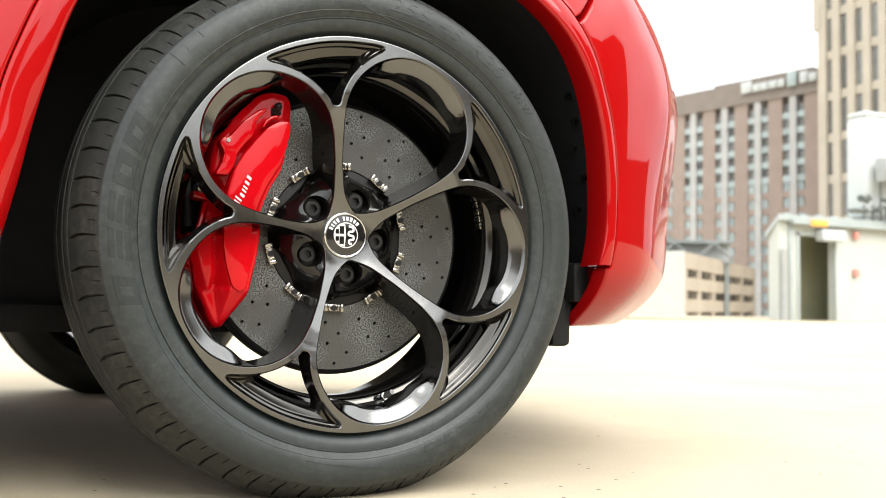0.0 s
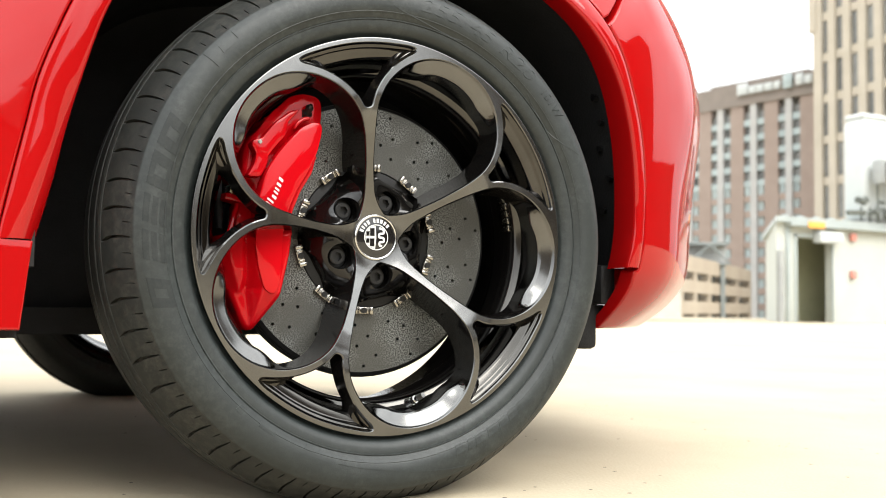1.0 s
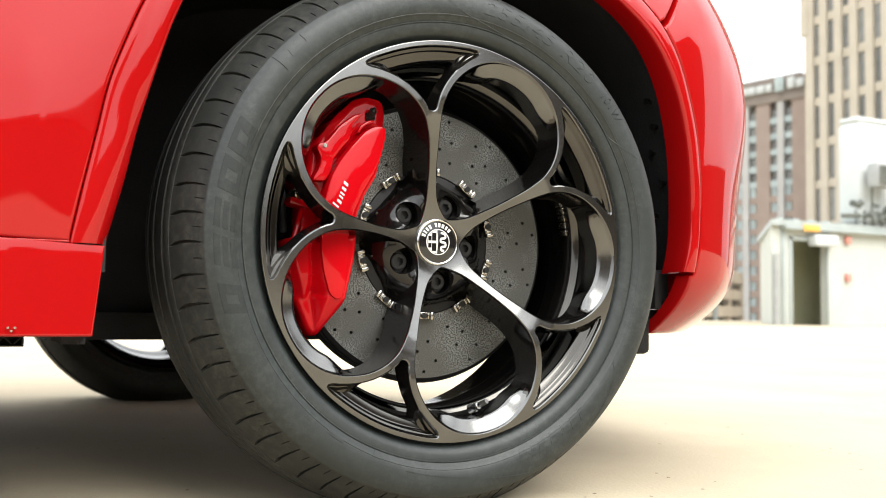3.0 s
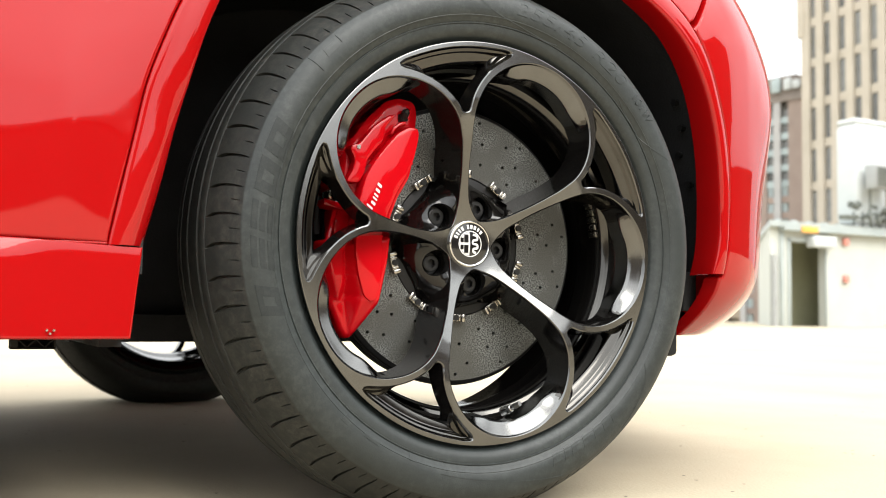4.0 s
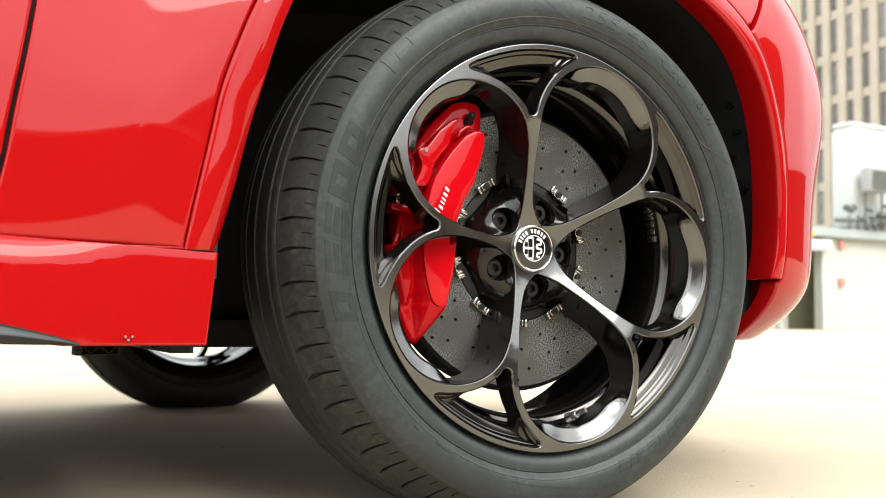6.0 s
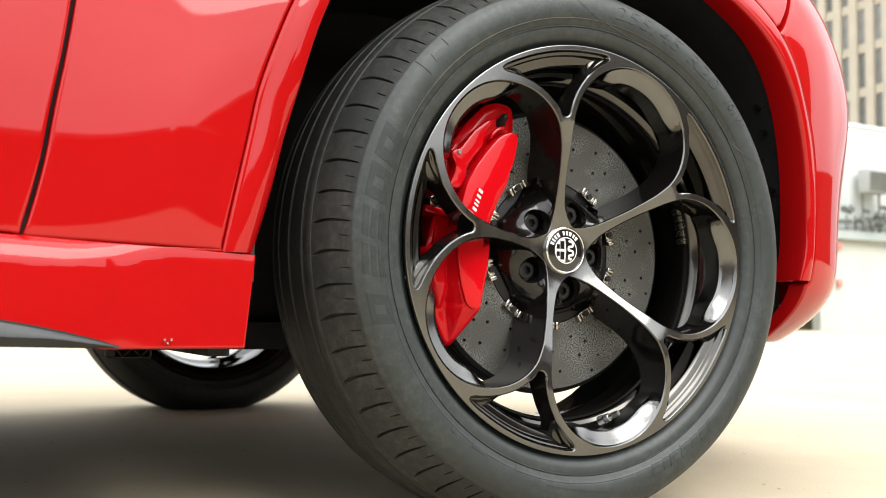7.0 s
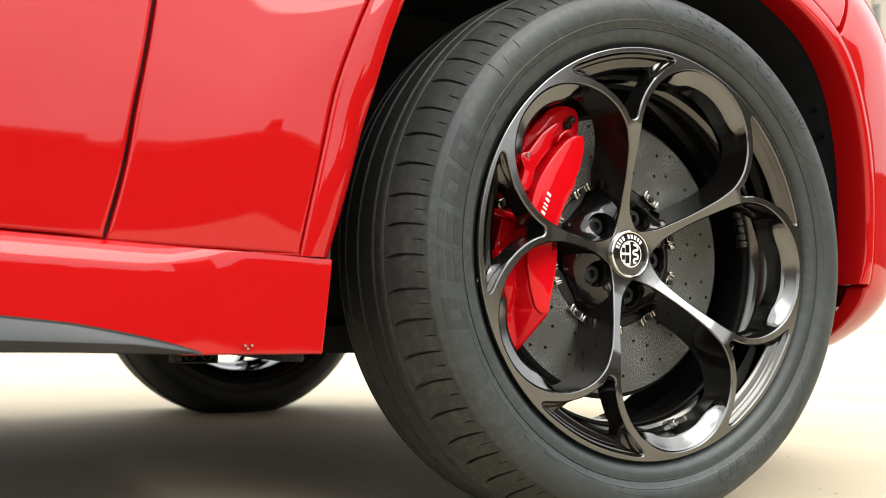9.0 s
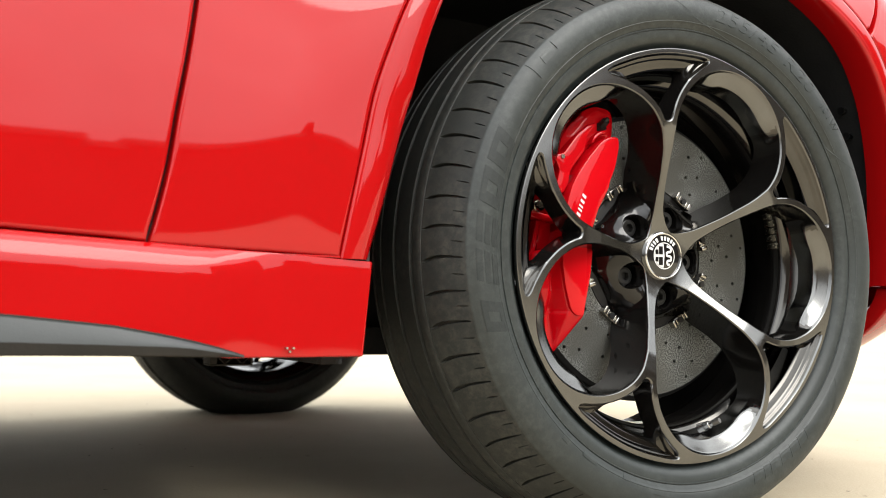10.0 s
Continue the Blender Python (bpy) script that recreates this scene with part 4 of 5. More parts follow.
    rod(bm, (x, y + 0.006, z - 0.003), (x + 0.001, y - 0.003, z + 0.004), 0.0052, 12)
    rod(bm, (x + 0.001, y - 0.003, z + 0.004), (x + 0.002, y - 0.006, z + 0.0065), 0.0034, 12, 0.0025)
    part("bleed_screw", bm, DARKSTEEL, cal, "dark bleed screw with a cap", sharp=30)
    bm = bmesh.new()
    rod(bm, (-0.1705, -0.0140, 0.4725), (-0.1705, -0.006, 0.4725), 0.0028, 10)
    part("pin", bm, STEEL, cal, "small bright pin")
    bm = bmesh.new()
    rod(bm, (-0.199, -0.001, 0.4095), (-0.201, 0.018, 0.4095), 0.0080, 6)
    rod(bm, (-0.1985, -0.006, 0.4095), (-0.199, -0.001, 0.4095), 0.0065, 14)
    part("mount_bolt", bm, STEEL, cal, "plated hexagon bolt", sharp=30)
    bm = bmesh.new()
    m = pose(-0.187, 0.012, AXLE + 0.041, 0, 10, 0)
    box(bm, (-0.024, -0.010, -0.0040), (0.022, 0.040, 0.0050), 0.002, m)
    box(bm, (-0.194, 0.010, AXLE - 0.006), (-0.165, 0.050, AXLE + 0.040), 0.005)
    rod(bm, (-0.206, 0.006, AXLE - 0.012), (-0.192, 0.010, AXLE + 0.036), 0.0035, 8)
    part("mount_bracket", bm, CALIPER, cal)
    bm = bmesh.new()
    rod(bm, (-0.245, 0.050, 0.470), (-0.215, 0.030, 0.440), 0.005, 10)
    rod(bm, (-0.215, 0.030, 0.440), (-0.210, 0.030, 0.360), 0.005, 10)
    part("brake_hose", bm, LINER, cal, "black brake hose")
    # pale script up the face, as plain slanting strokes
    d = np.array((0.345, 0.939))
    nrm = np.array((-0.939, 0.345))
    start = np.array((-0.1565, 0.0315))
    for s, w, lo, hi in ((0.0, 0.0040, -0.004, 0.0085), (0.0055, 0.0035, -0.001, 0.0085), (0.0120, 0.0052, -0.0025, 0.0040), (0.0190, 0.0034, -0.0025, 0.0040),
                         (0.0238, 0.0034, -0.0025, 0.0040), (0.0298, 0.0050, -0.0025, 0.0040), (0.0370, 0.0055, -0.0025, 0.0040)):
        vs = []
        for du, dv in ((0, lo), (w * 0.7, lo), (w * 0.7, hi), (0, hi)):
            q = start + d * (s + du + dv * 0.30) + nrm * dv
            vs.append((q[0], -0.0213, AXLE + q[1]))
        put("script_stroke", vs, [(0, 1, 2, 3)], WHITEINK, cal, smooth=False)
    # knuckle and suspension arms behind
    bm = bmesh.new()
    rod(bm, (0, 0.07, AXLE), (0, 0.26, AXLE), 0.06, 24)
    box(bm, (-0.05, 0.12, 0.20), (0.05, 0.20, 0.56), 0.02)
    rod(bm, (0, 0.16, 0.24), (-0.10, 0.62, 0.27), 0.022, 12)
    rod(bm, (0.02, 0.16, 0.24), (0.16, 0.55, 0.27), 0.020, 12)
    rod(bm, (0, 0.16, 0.54), (-0.06, 0.50, 0.60), 0.02, 12)
    rod(bm, (0.0, 0.10, AXLE), (0, 0.75, AXLE), 0.02, 16)
    part("suspension", bm, HAT, car, "black suspension knuckle and arms")


build_brake()


# ---- bodywork ----
PLAN_X = np.concatenate([np.linspace(-4.0, 0.3, 60), np.linspace(0.31, 0.90, 120)])
# the corner turns, then runs back in a flatter flank before the nose
PLAN_SLOPE = np.where(PLAN_X < 0.500, 11.25 * np.clip(PLAN_X - 0.3, 0, None) ** 2,
                      np.interp(PLAN_X, [0.500, 0.545, 0.60, 0.69, 0.73, 0.78, 0.90], [0.450, 0.78, 0.96, 1.05, 1.6, 2.6, 5.0]))
PLAN_Y = -0.06 + np.concatenate([[0], np.cumsum(0.5 * (PLAN_SLOPE[1:] + PLAN_SLOPE[:-1]) * np.diff(PLAN_X))])
PLAN_S = np.concatenate([[0], np.cumsum(np.hypot(np.diff(PLAN_X), np.diff(PLAN_Y)))])
PLAN_S += -4.0
SIDE_Z = [0.20, 0.26, 0.30, 0.333, 0.40, 0.45, 0.50, 0.55, 0.62, 0.70, 0.80, 0.95, 1.05]
SIDE_Y = [-0.030, -0.038, -0.0425, -0.0452, -0.0472, -0.0477, -0.0473, -0.0460, -0.0425, -0.0360, -0.0240, 0.001, 0.03]
FRONT_Z = [0.20, 0.235, 0.26, 0.306, 0.35, 0.40, 0.50, 0.60, 0.66, 0.70, 0.75, 0.80, 0.90, 1.05]
FRONT_Y = [0.090, 0.030, -0.008, -0.0455, -0.0525, -0.0535, -0.0580, -0.0598, -0.0580, -0.0535, -0.040, -0.016, 0.06, 0.18]


FINE_Z = np.linspace(0.05, 1.25, 601)


def softened(zs, ys, width):
    """A table of heights rounded at its knots."""
    k = np.exp(-0.5 * (np.arange(-60, 61) * 0.002 / width) ** 2)
    t = np.interp(FINE_Z, zs, ys)
    return np.convolve(np.pad(t, 60, "edge"), k / k.sum(), "valid")


SIDE_T, FRONT_T = softened(SIDE_Z, SIDE_Y, 0.026), softened(FRONT_Z, FRONT_Y, 0.016)


def skin(x, z, out=0.0):
    """The car's side and front surface, by the plan coordinate along it and the height; out: metres proud of it."""
    s = np.interp(x, [-4.0, 0.3], [PLAN_S[0], np.interp(0.3, PLAN_X, PLAN_S)]) if x <= 0.3 else np.interp(0.3, PLAN_X, PLAN_S) + (x - 0.3)
    px, py = np.interp(s, PLAN_S, PLAN_X), np.interp(s, PLAN_S, PLAN_Y)
    slope = 11.25 * max(0.0, px - 0.3) ** 2
    k = math.hypot(1, slope)
    nx, ny = slope / k, -1 / k
    w = min(1.0, max(0.0, (x + 0.02) / 0.36))
    w = w * w * (3 - 2 * w)
    base = (1 - w) * np.interp(z, FINE_Z, SIDE_T) + w * np.interp(z, FINE_Z, FRONT_T)
    # the wing swells towards the wheel opening
    r = math.hypot(x, (z - 0.36) * 0.96)
    u = min(1.0, max(0.0, (z - 0.46) / 0.19))
    swell = 0.010 * u * u * (3 - 2 * u) * math.exp(-(max(0.0, r - 0.455) / 0.065) ** 2) * (1 - w)
    # a hollow runs up to a soft ridge ahead of the wheel opening
    if -0.66 < x < -0.43:
        q = (x + 0.66) / 0.13 if x < -0.53 else (-0.43 - x) / 0.10
        q = q * q * (1.45 - 0.45 * q) if x < -0.53 else q * q * (3 - 2 * q)
        swell += 0.0042 * q * math.exp(-((z - 0.48 - 0.35 * (x + 0.53)) / 0.095) ** 2)
    # the corner fills out at lamp height
    far = min(1.0, max(0.0, (px - 0.50) / 0.09))
    swell += 0.014 * far * far * (3 - 2 * far) * math.exp(-((z - 0.61) / 0.11) ** 2)
    o = -0.06 - base + swell + out
    return Vector((px + nx * o, py + ny * o, z))


def along(x):
    """Plan coordinate of a true x on the bumper."""
    return x if x <= 0.3 else 0.3 + np.interp(x, PLAN_X, PLAN_S) - np.interp(0.3, PLAN_X, PLAN_S)


def panel(name, outline, material, parent, label="", step=0.02, depth=0.022, edge=0.003, gap=0.0018, out=0.0):
    """A body panel: outline in plan coordinate and height, skin in front, rounded edges turned in."""
    o = inset(np.asarray(outline), gap)
    v2, tri, ends = fill(inset(o, edge + 0.0015), [], step)
    verts = [skin(a, b, out) for a, b in v2]
    faces = list(tri)
    last = ends[0]
    for by, down in ((edge, 0.0), (edge * 0.3, edge * 0.3), (0.0, edge), (0.0, depth)):
        s = len(verts)
        verts += [skin(a, b, out - down) for a, b in inset(o, by)]
        now = list(range(s, len(verts)))
        faces += ring_faces(last, now)
        last = now
    return put(name, verts, faces, material, parent, label, sharp=50)


LIP = [(-0.439, 0.331), (-0.423, 0.400), (-0.409, 0.472), (-0.392, 0.540), (-0.372, 0.605), (-0.338, 0.675), (-0.275, 0.738), (-0.16, 0.790),
       (0, 0.808), (0.13, 0.798), (0.235, 0.755), (0.320, 0.690), (0.368, 0.620), (0.396, 0.545), (0.410, 0.474), (0.415, 0.390), (0.405, 0.325)]
SEAM = [(-0.480, 0.331), (-0.470, 0.385), (-0.455, 0.460), (-0.444, 0.515), (-0.428, 0.565), (-0.404, 0.625), (-0.362, 0.695), (-0.295, 0.765), (-0.17, 0.825),
        (0, 0.846), (0.145, 0.832), (0.255, 0.790), (0.318, 0.738), (0.354, 0.697), (0.384, 0.646), (0.402, 0.597), (0.419, 0.545), (0.431, 0.480),
        (0.436, 0.400), (0.430, 0.325)]


def line(*pts, n=12):
    """Straight runs through the points, finely divided."""
    out = []
    for a, b in zip(pts, pts[1:]):
        out += [tuple(np.array(a) + (np.array(b) - np.array(a)) * i / n) for i in range(n)]
    return out + [pts[-1]]


def build_body():
    lip, seam = spline(LIP, 150), spline(SEAM, 150)
    # flared arch moulding with a rounded lip and a deep return
    prof = [(0.0, 0.008, 0.0009), (0.0, 0.0024, 0.0009), (0.02, 0.0002, 0.0007), (0.06, -0.0012, 0), (0.14, -0.0020, 0), (0.28, -0.0028, 0), (0.45, -0.0032, 0), (0.65, -0.0030, 0),
            (0.82, -0.0020, 0), (0.92, -0.0002, 0), (0.97, 0.0012, 0), (0.99, 0.0030, 0), (1.0, 0.0055, 0), (1.0, 0.0068, 0.0001), (1.0, 0.030, 0.003), (1.0, 0.052, 0.008)]
    verts, faces = [], []
    m = len(prof)
    for a, b in zip(seam, lip):
        for q, down, wide in prof:
            p = a + (b - a) * q
            d = p - np.array((0, 0.40))
            p = p + d / (np.linalg.norm(d) + 1e-9) * wide
            # the lip sinks in towards its rear foot
            fall = 0.026 * max(0.0, (q - 0.5) / 0.5) ** 2 * max(0.0, min(1.0, (0.52 - p[1]) / 0.2)) if p[0] < 0 else 0.0
            verts.append(skin(p[0], p[1], -down - fall))
    for i in range(len(lip) - 1):
        for k in range(m - 1):
            faces.append((i * m + k, (i + 1) * m + k, (i + 1) * m + k + 1, i * m + k + 1))
    for i in (0, len(lip) - 1):
        faces.append(tuple(i * m + k for k in range(m)))
    put("arch_moulding", verts, faces, RED, car, "red flared wheel arch edge", sharp=60)

    # front wing
    gap_line = [(-0.682, 0.338), (-0.677, 0.357), (-0.665, 0.413), (-0.657, 0.470), (-0.648, 0.527), (-0.640, 0.590), (-0.630, 0.70), (-0.622, 0.80), (-0.618, 0.93)]
    gap = [tuple(p) for p in spline(gap_line, 50)]
    hood = spline([(0.354, 0.697), (0.385, 0.737), (0.430, 0.80), (0.49, 0.90), (0.505, 0.93)], 20)
    seam_up = [tuple(p) for p in seam if not (p[0] > 0.3 and p[1] < 0.70)]
    wing = gap[::-1] + line((-0.682, 0.336), (-0.480, 0.331), n=16)[1:-1] + seam_up + [tuple(p) for p in hood[1:]] + line((0.505, 0.93), (-0.618, 0.93), n=40)[1:-1]
    panel("front_wing", wing, RED, car, "glossy red front wing panel", 0.012)
    # door
    door = [(a - 0.0006, b) for a, b in gap] + line((-0.6245, 0.93), (-1.66, 0.93), n=30)[1:] + line((-1.66, 0.93), (-1.70, 0.385), n=20)[1:] + line((-1.70, 0.385), (-0.6885, 0.3395), n=40)[1:-1]
    panel("front_door", door, RED, car, "glossy red front door skin", 0.02)
    rear = line((-1.668, 0.93), (-2.35, 0.93), n=14) + line((-2.35, 0.93), (-2.36, 0.80), n=4)[1:] + line((-2.36, 0.80), (-2.41, 0.41), n=8)[1:] + line((-2.41, 0.41), (-1.708, 0.387), n=14)[1:] + line((-1.708, 0.387), (-1.668, 0.93), n=12)[1:-1]
    panel("rear_door", rear, RED, car, "glossy red rear door skin", 0.05)

    # front bumper
    seam_low = [tuple(p) for p in seam if p[0] > 0.3 and p[1] < 0.695]
    foot = spline([(0.430, 0.3225), (0.422, 0.3225), (0.422, 0.292), (0.423, 0.265), (0.426, 0.244), (0.430, 0.233)], 20)
    X = along(0.895)
    bump = [(0.356, 0.6965)] + seam_low + [tuple(p) for p in foot] + line((0.434, 0.2270), (X, 0.2270), n=50)[0:] + line((X, 0.2270), (X, 0.93), n=30)[1:] \
        + line((X, 0.93), (0.512, 0.93), n=40)[1:] + [tuple(p + np.array((0.004, -0.003))) for p in hood[::-1][1:-1]]
    panel("front_bumper", bump, RED, car, "glossy red front bumper corner", 0.014, depth=0.03, edge=0.004)

    # sill with a soft shoulder, cut at the front by the wheel opening
    sections = [(0.020, 0.3305, 0), (0.0, 0.3300, 0), (-0.003, 0.3287, 0), (-0.0080, 0.3235, 0), (-0.0125, 0.3175, 0), (-0.0152, 0.3115, 0), (-0.0160, 0.3050, 0), (-0.01624, 0.2960, 0),
                (-0.0166, 0.2820, 0), (-0.01707, 0.2640, 0), (-0.01740, 0.2460, 0), (-0.01760, 0.2350, 0), (-0.01769, 0.2300, 0), (-0.01771, 0.2290, 0), (-0.01768, 0.2285, 0), (-0.0172, 0.2276, 0), (-0.0130, 0.2266, 0), (0.060, 0.2250, 0), (0.10, 0.2350, 0)]
    xs = [-0.4435, -0.4441, -0.4450, -0.4458] + [-0.46 - 0.02 * i for i in range(98)]
    verts, faces = [], []
    m = len(sections)
    for i, x in enumerate(xs):
        drop = 0.0445 * (x + 0.48)
        for y, z, back in sections:
            # the leading edge leans back towards the ground
            lean = (0.329 - z) * -0.10 * min(1.0, max(0.0, 1 - (-0.4458 - x) / 0.2))
            soft = (0.0010, 0.0003, 0.0)[i] if i < 3 else 0.0
            grow = -0.006 * min(1.0, max(0.0, (-0.45 - x) / 0.25))
            zz = z - drop * min(1.0, max(0.0, (z - 0.27) / 0.05))
            flat = min(1.0, max(0.0, (x + 0.64) / 0.09))
            flat = flat * flat * (3 - 2 * flat)
            if z > 0.306:
                y = y * (1 - 0.93 * flat) - 0.004 * flat
            else:
                y = y + 0.0109 * flat
            # the lower edge rises behind the blade
            zz = max(zz, 0.2225 + 0.0090 * min(1.0, max(0.0, (-0.575 - x) / 0.06)))
            verts.append((x + lean, -0.041 + y + soft + grow * (1 if z > 0.2262 else 0) + back, zz))
    for i in range(len(xs) - 1):
        for k in range(m - 1):
            faces.append((i * m + k, (i + 1) * m + k, (i + 1) * m + k + 1, i * m + k + 1))
    faces.append(tuple(range(m)))
    sill = put("side_sill", verts, faces, RED, car, "glossy red side sill with a soft shoulder", sharp=60)
    # grey blade let into the lower sill, tapering to a point
    verts, faces, lower = [], [], []
    us = np.linspace(0, 1, 60) ** 1.4
    rowz = 8
    for u in us:
        x = -0.586 - u * 1.76
        top = float(np.interp(x, [-1.6, -1.1, -0.9, -0.811, -0.715, -0.665, -0.6435, -0.616, -0.594, -0.586], [0.285, 0.281, 0.2735, 0.2682, 0.2585, 0.2497, 0.2450, 0.2383, 0.2318, 0.2292]))
        low = float(np.interp(x, [-0.787, -0.714, -0.667, -0.617, -0.586], [0.2311, 0.2303, 0.2294, 0.2282, 0.2278]))
        crease = min(float(np.interp(x, [-0.81, -0.716, -0.65, -0.60], [0.2448, 0.2418, 0.2392, 0.2320])), low + 0.75 * (top - low))
        proud = min(1.0, (top - low) / 0.015)
        flat = min(1.0, max(0.0, (x + 0.64) / 0.09))
        face = -0.0588 + 0.0109 * flat * flat * (3 - 2 * flat) - 0.006 * min(1.0, (-0.45 - x) / 0.25)
        seam = 0.0020 * min(1.0, (top - low) / 0.018)
        for y, z in ((-0.0003, top + 0.0006), (-0.0004, top - seam), (-0.0030, crease + 0.50 * (top - crease)), (-0.0048, crease + 0.0006), (-0.0050, crease - 0.0012),
                     (-0.0036, low + 0.0012), (-0.0020, low), (0.0300, low)):
            verts.append((x, face - 0.0004 + y * (proud if y < 0.02 else 1.0), max(z, low)))
    seams = []
    for i in range(len(us) - 1):
        for k in range(rowz - 1):
            (seams if k == 0 else faces if k < 4 else lower).append((i * rowz + k, (i + 1) * rowz + k, (i + 1) * rowz + k + 1, i * rowz + k + 1))
    put("blade_seam", verts, seams, GAPBLACK, sill, "black seam over the sill insert")
    put("blade_foot", verts, lower, FOOT, sill, "dusty black plastic lower edge of the sill insert", sharp=30)
    put("sill_blade", verts, faces, CLADDING, sill, "matt grey plastic sill insert", sharp=50)
    # bright seal line over the sill, black gap behind
    bm = bmesh.new()
    box(bm, (-0.682, -0.0455, 0.3315), (-0.481, -0.030, 0.3335), 0.0006)
    part("sill_seal", bm, RED, sill)
    bm = bmesh.new()
    box(bm, (-0.682, -0.030, 0.30), (-0.44, 0.010, 0.36))
    box(bm, (-2.4, -0.025, 0.30), (-0.60, 0.010, 0.95))
    part("gap_backing", bm, GAPBLACK, car, "black seams between panels")
    # fasteners under the sill
    bm = bmesh.new()
    for x in (-0.541, -0.534):
        rod(bm, (x, -0.045, 0.2365), (x, -0.0550, 0.2365), 0.0013, 8)
    rod(bm, (-0.5375, -0.042, 0.2330), (-0.5375, -0.0535, 0.2330), 0.0013, 8)
    part("sill_clips", bm, STEEL, sill, "tiny bright clips")
    bm = bmesh.new()
    box(bm, (-0.483, 0.085, 0.2165), (-0.450, 0.115, 0.2300), 0.002)
    part("sill_bracket", bm, LINER, car, "black plastic underside bracket")
    # braced bracket that hangs under the floor
    bm = bmesh.new()
    x0, x1, yb, z0, z1 = -0.560, -0.507, 0.165, 0.2075, 0.2250
    box(bm, (x0, yb, z0), (x1, yb + 0.030, z0 + 0.0022), 0.0006)
    box(bm, (x0, yb, z0 + 0.0120), (x1, yb + 0.030, z1 + 0.02), 0.0006)
    box(bm, (x0, yb, z0 + 0.0024), (x0 + 0.0085, yb + 0.030, z0 + 0.0118), 0.0006)
    box(bm, (x1 - 0.0025, yb, z0 + 0.0024), (x1, yb + 0.030, z0 + 0.0118), 0.0006)
    box(bm, (x0, yb + 0.031, z0), (x1, yb + 0.034, z1), 0.0006)
    step = (x1 - x0 - 0.011) / 4
    for i in range(4):
        xa = x0 + 0.0085 + step * i
        za, zb = (z0 + 0.002, z0 + 0.0125) if i % 2 else (z0 + 0.0125, z0 + 0.002)
        rod(bm, (xa, yb + 0.003, za), (xa + step, yb + 0.003, zb), 0.0011, 6)
    part("jacking_bracket", bm, FOOT, car, "dark ribbed plastic jacking bracket")

    # wheel-arch liner
    arc = spline([(-0.457, 0.218), (-0.450, 0.30), (-0.440, 0.40), (-0.418, 0.50), (-0.385, 0.60), (-0.33, 0.70), (-0.23, 0.78), (-0.1, 0.815), (0, 0.82), (0.12, 0.81), (0.25, 0.77),
                  (0.34, 0.70), (0.395, 0.61), (0.425, 0.50), (0.434, 0.40), (0.434, 0.30), (0.428, 0.225)], 120)
    verts, faces = [], []
    rows = 14
    for k, (x, z) in enumerate(arc):
        for j in range(rows):
            y = 0.0 + (-0.006 if abs(x) < 0.3 and z > 0.6 else 0.004) + j * 0.045
            rib = 0.004 if j % 3 == 1 else 0.0
            s = 1 - rib / 0.43
            yy = y if x > -0.3 else y + 0.012
            if x > 0.3:
                yy += 0.07 * min(1.0, max(0.0, (0.40 - z) / 0.12))
            verts.append((x * s, yy, AXLE + (z - AXLE) * s))
    for k in range(len(arc) - 1):
        for j in range(rows - 1):
            faces.append((k * rows + j, (k + 1) * rows + j, (k + 1) * rows + j + 1, k * rows + j + 1))
    put("arch_liner", verts, faces, LINER, car, "black plastic wheel arch liner", sharp=30)
    bm = bmesh.new()
    box(bm, (-0.55, 0.55, 0.24), (0.50, 0.60, 0.86))
    box(bm, (-0.45, 0.50, 0.205), (0.05, 0.548, 0.25))
    part("inner_wing", bm, LINER, car, "black inner wing panel")
    bm = bmesh.new()
    box(bm, (-0.70, 0.012, 0.245), (-0.452, 0.548, 0.858))
    box(bm, (-0.478, 0.012, 0.216), (-0.453, 0.40, 0.244))
    part("bulkhead", bm, LINER, car, "black bulkhead behind the wheel")
    bm = bmesh.new()
    box(bm, (-0.55, 0.02, 0.862), (0.50, 0.60, 0.90))
    part("wing_top", bm, LINER, car, "black inner wing top")
    # deflector ahead of the wheel
    bm = bmesh.new()
    box(bm, (0.376, 0.045, 0.196), (0.412, 0.26, 0.275), 0.008)
    box(bm, (0.400, 0.020, 0.268), (0.428, 0.24, 0.330), 0.004)
    box(bm, (0.400, 0.045, 0.244), (0.428, 0.24, 0.267), 0.004)
    part("deflector", bm, LINER, car, "black rubber air deflector")
    for z, y in ((0.60, 0.03), (0.56, 0.028), (0.52, 0.045), (0.47, 0.03), (0.42, 0.05), (0.30, 0.09)):
        bm = bmesh.new()
        x = float(np.interp(z, [0.30, 0.40, 0.50, 0.61], [0.421, 0.430, 0.421, 0.391]))
        rod(bm, (x - 0.005, y, z), (x + 0.004, y, z), 0.006, 10, 0.0045)
        part("liner_clip", bm, DARKSTEEL, car)

    # floor, and the closed upper body
    bm = bmesh.new()
    box(bm, (-3.55, 0.06, 0.250), (-0.46, 1.50, 0.290))
    box(bm, (0.40, 0.50, 0.245), (0.60, 1.215, 0.285))
    box(bm, (-0.46, 0.60, 0.245), (0.45, 1.115, 0.30))
    part("underfloor", bm, UNDERBODY, car, "dark grey underfloor")
    # far side and top as one closed shell
    sect = [(-0.05, 0.93), (-0.02, 0.985), (0.06, 1.02), (0.30, 1.06), (0.8575, 1.08)]
    sect = sect + [(1.715 - y, z) for y, z in sect[-2::-1]] + [(1.80, 0.85), (1.78, 0.60), (1.755, 0.40), (1.74, 0.28)]
    verts, faces = [], []
    xs = [-3.6, -3.3, -2.6, -1.8, -1.2, -0.6, 0.0, 0.30, 0.45, 0.60, 0.72, 0.80, 0.86]
    m = len(sect)
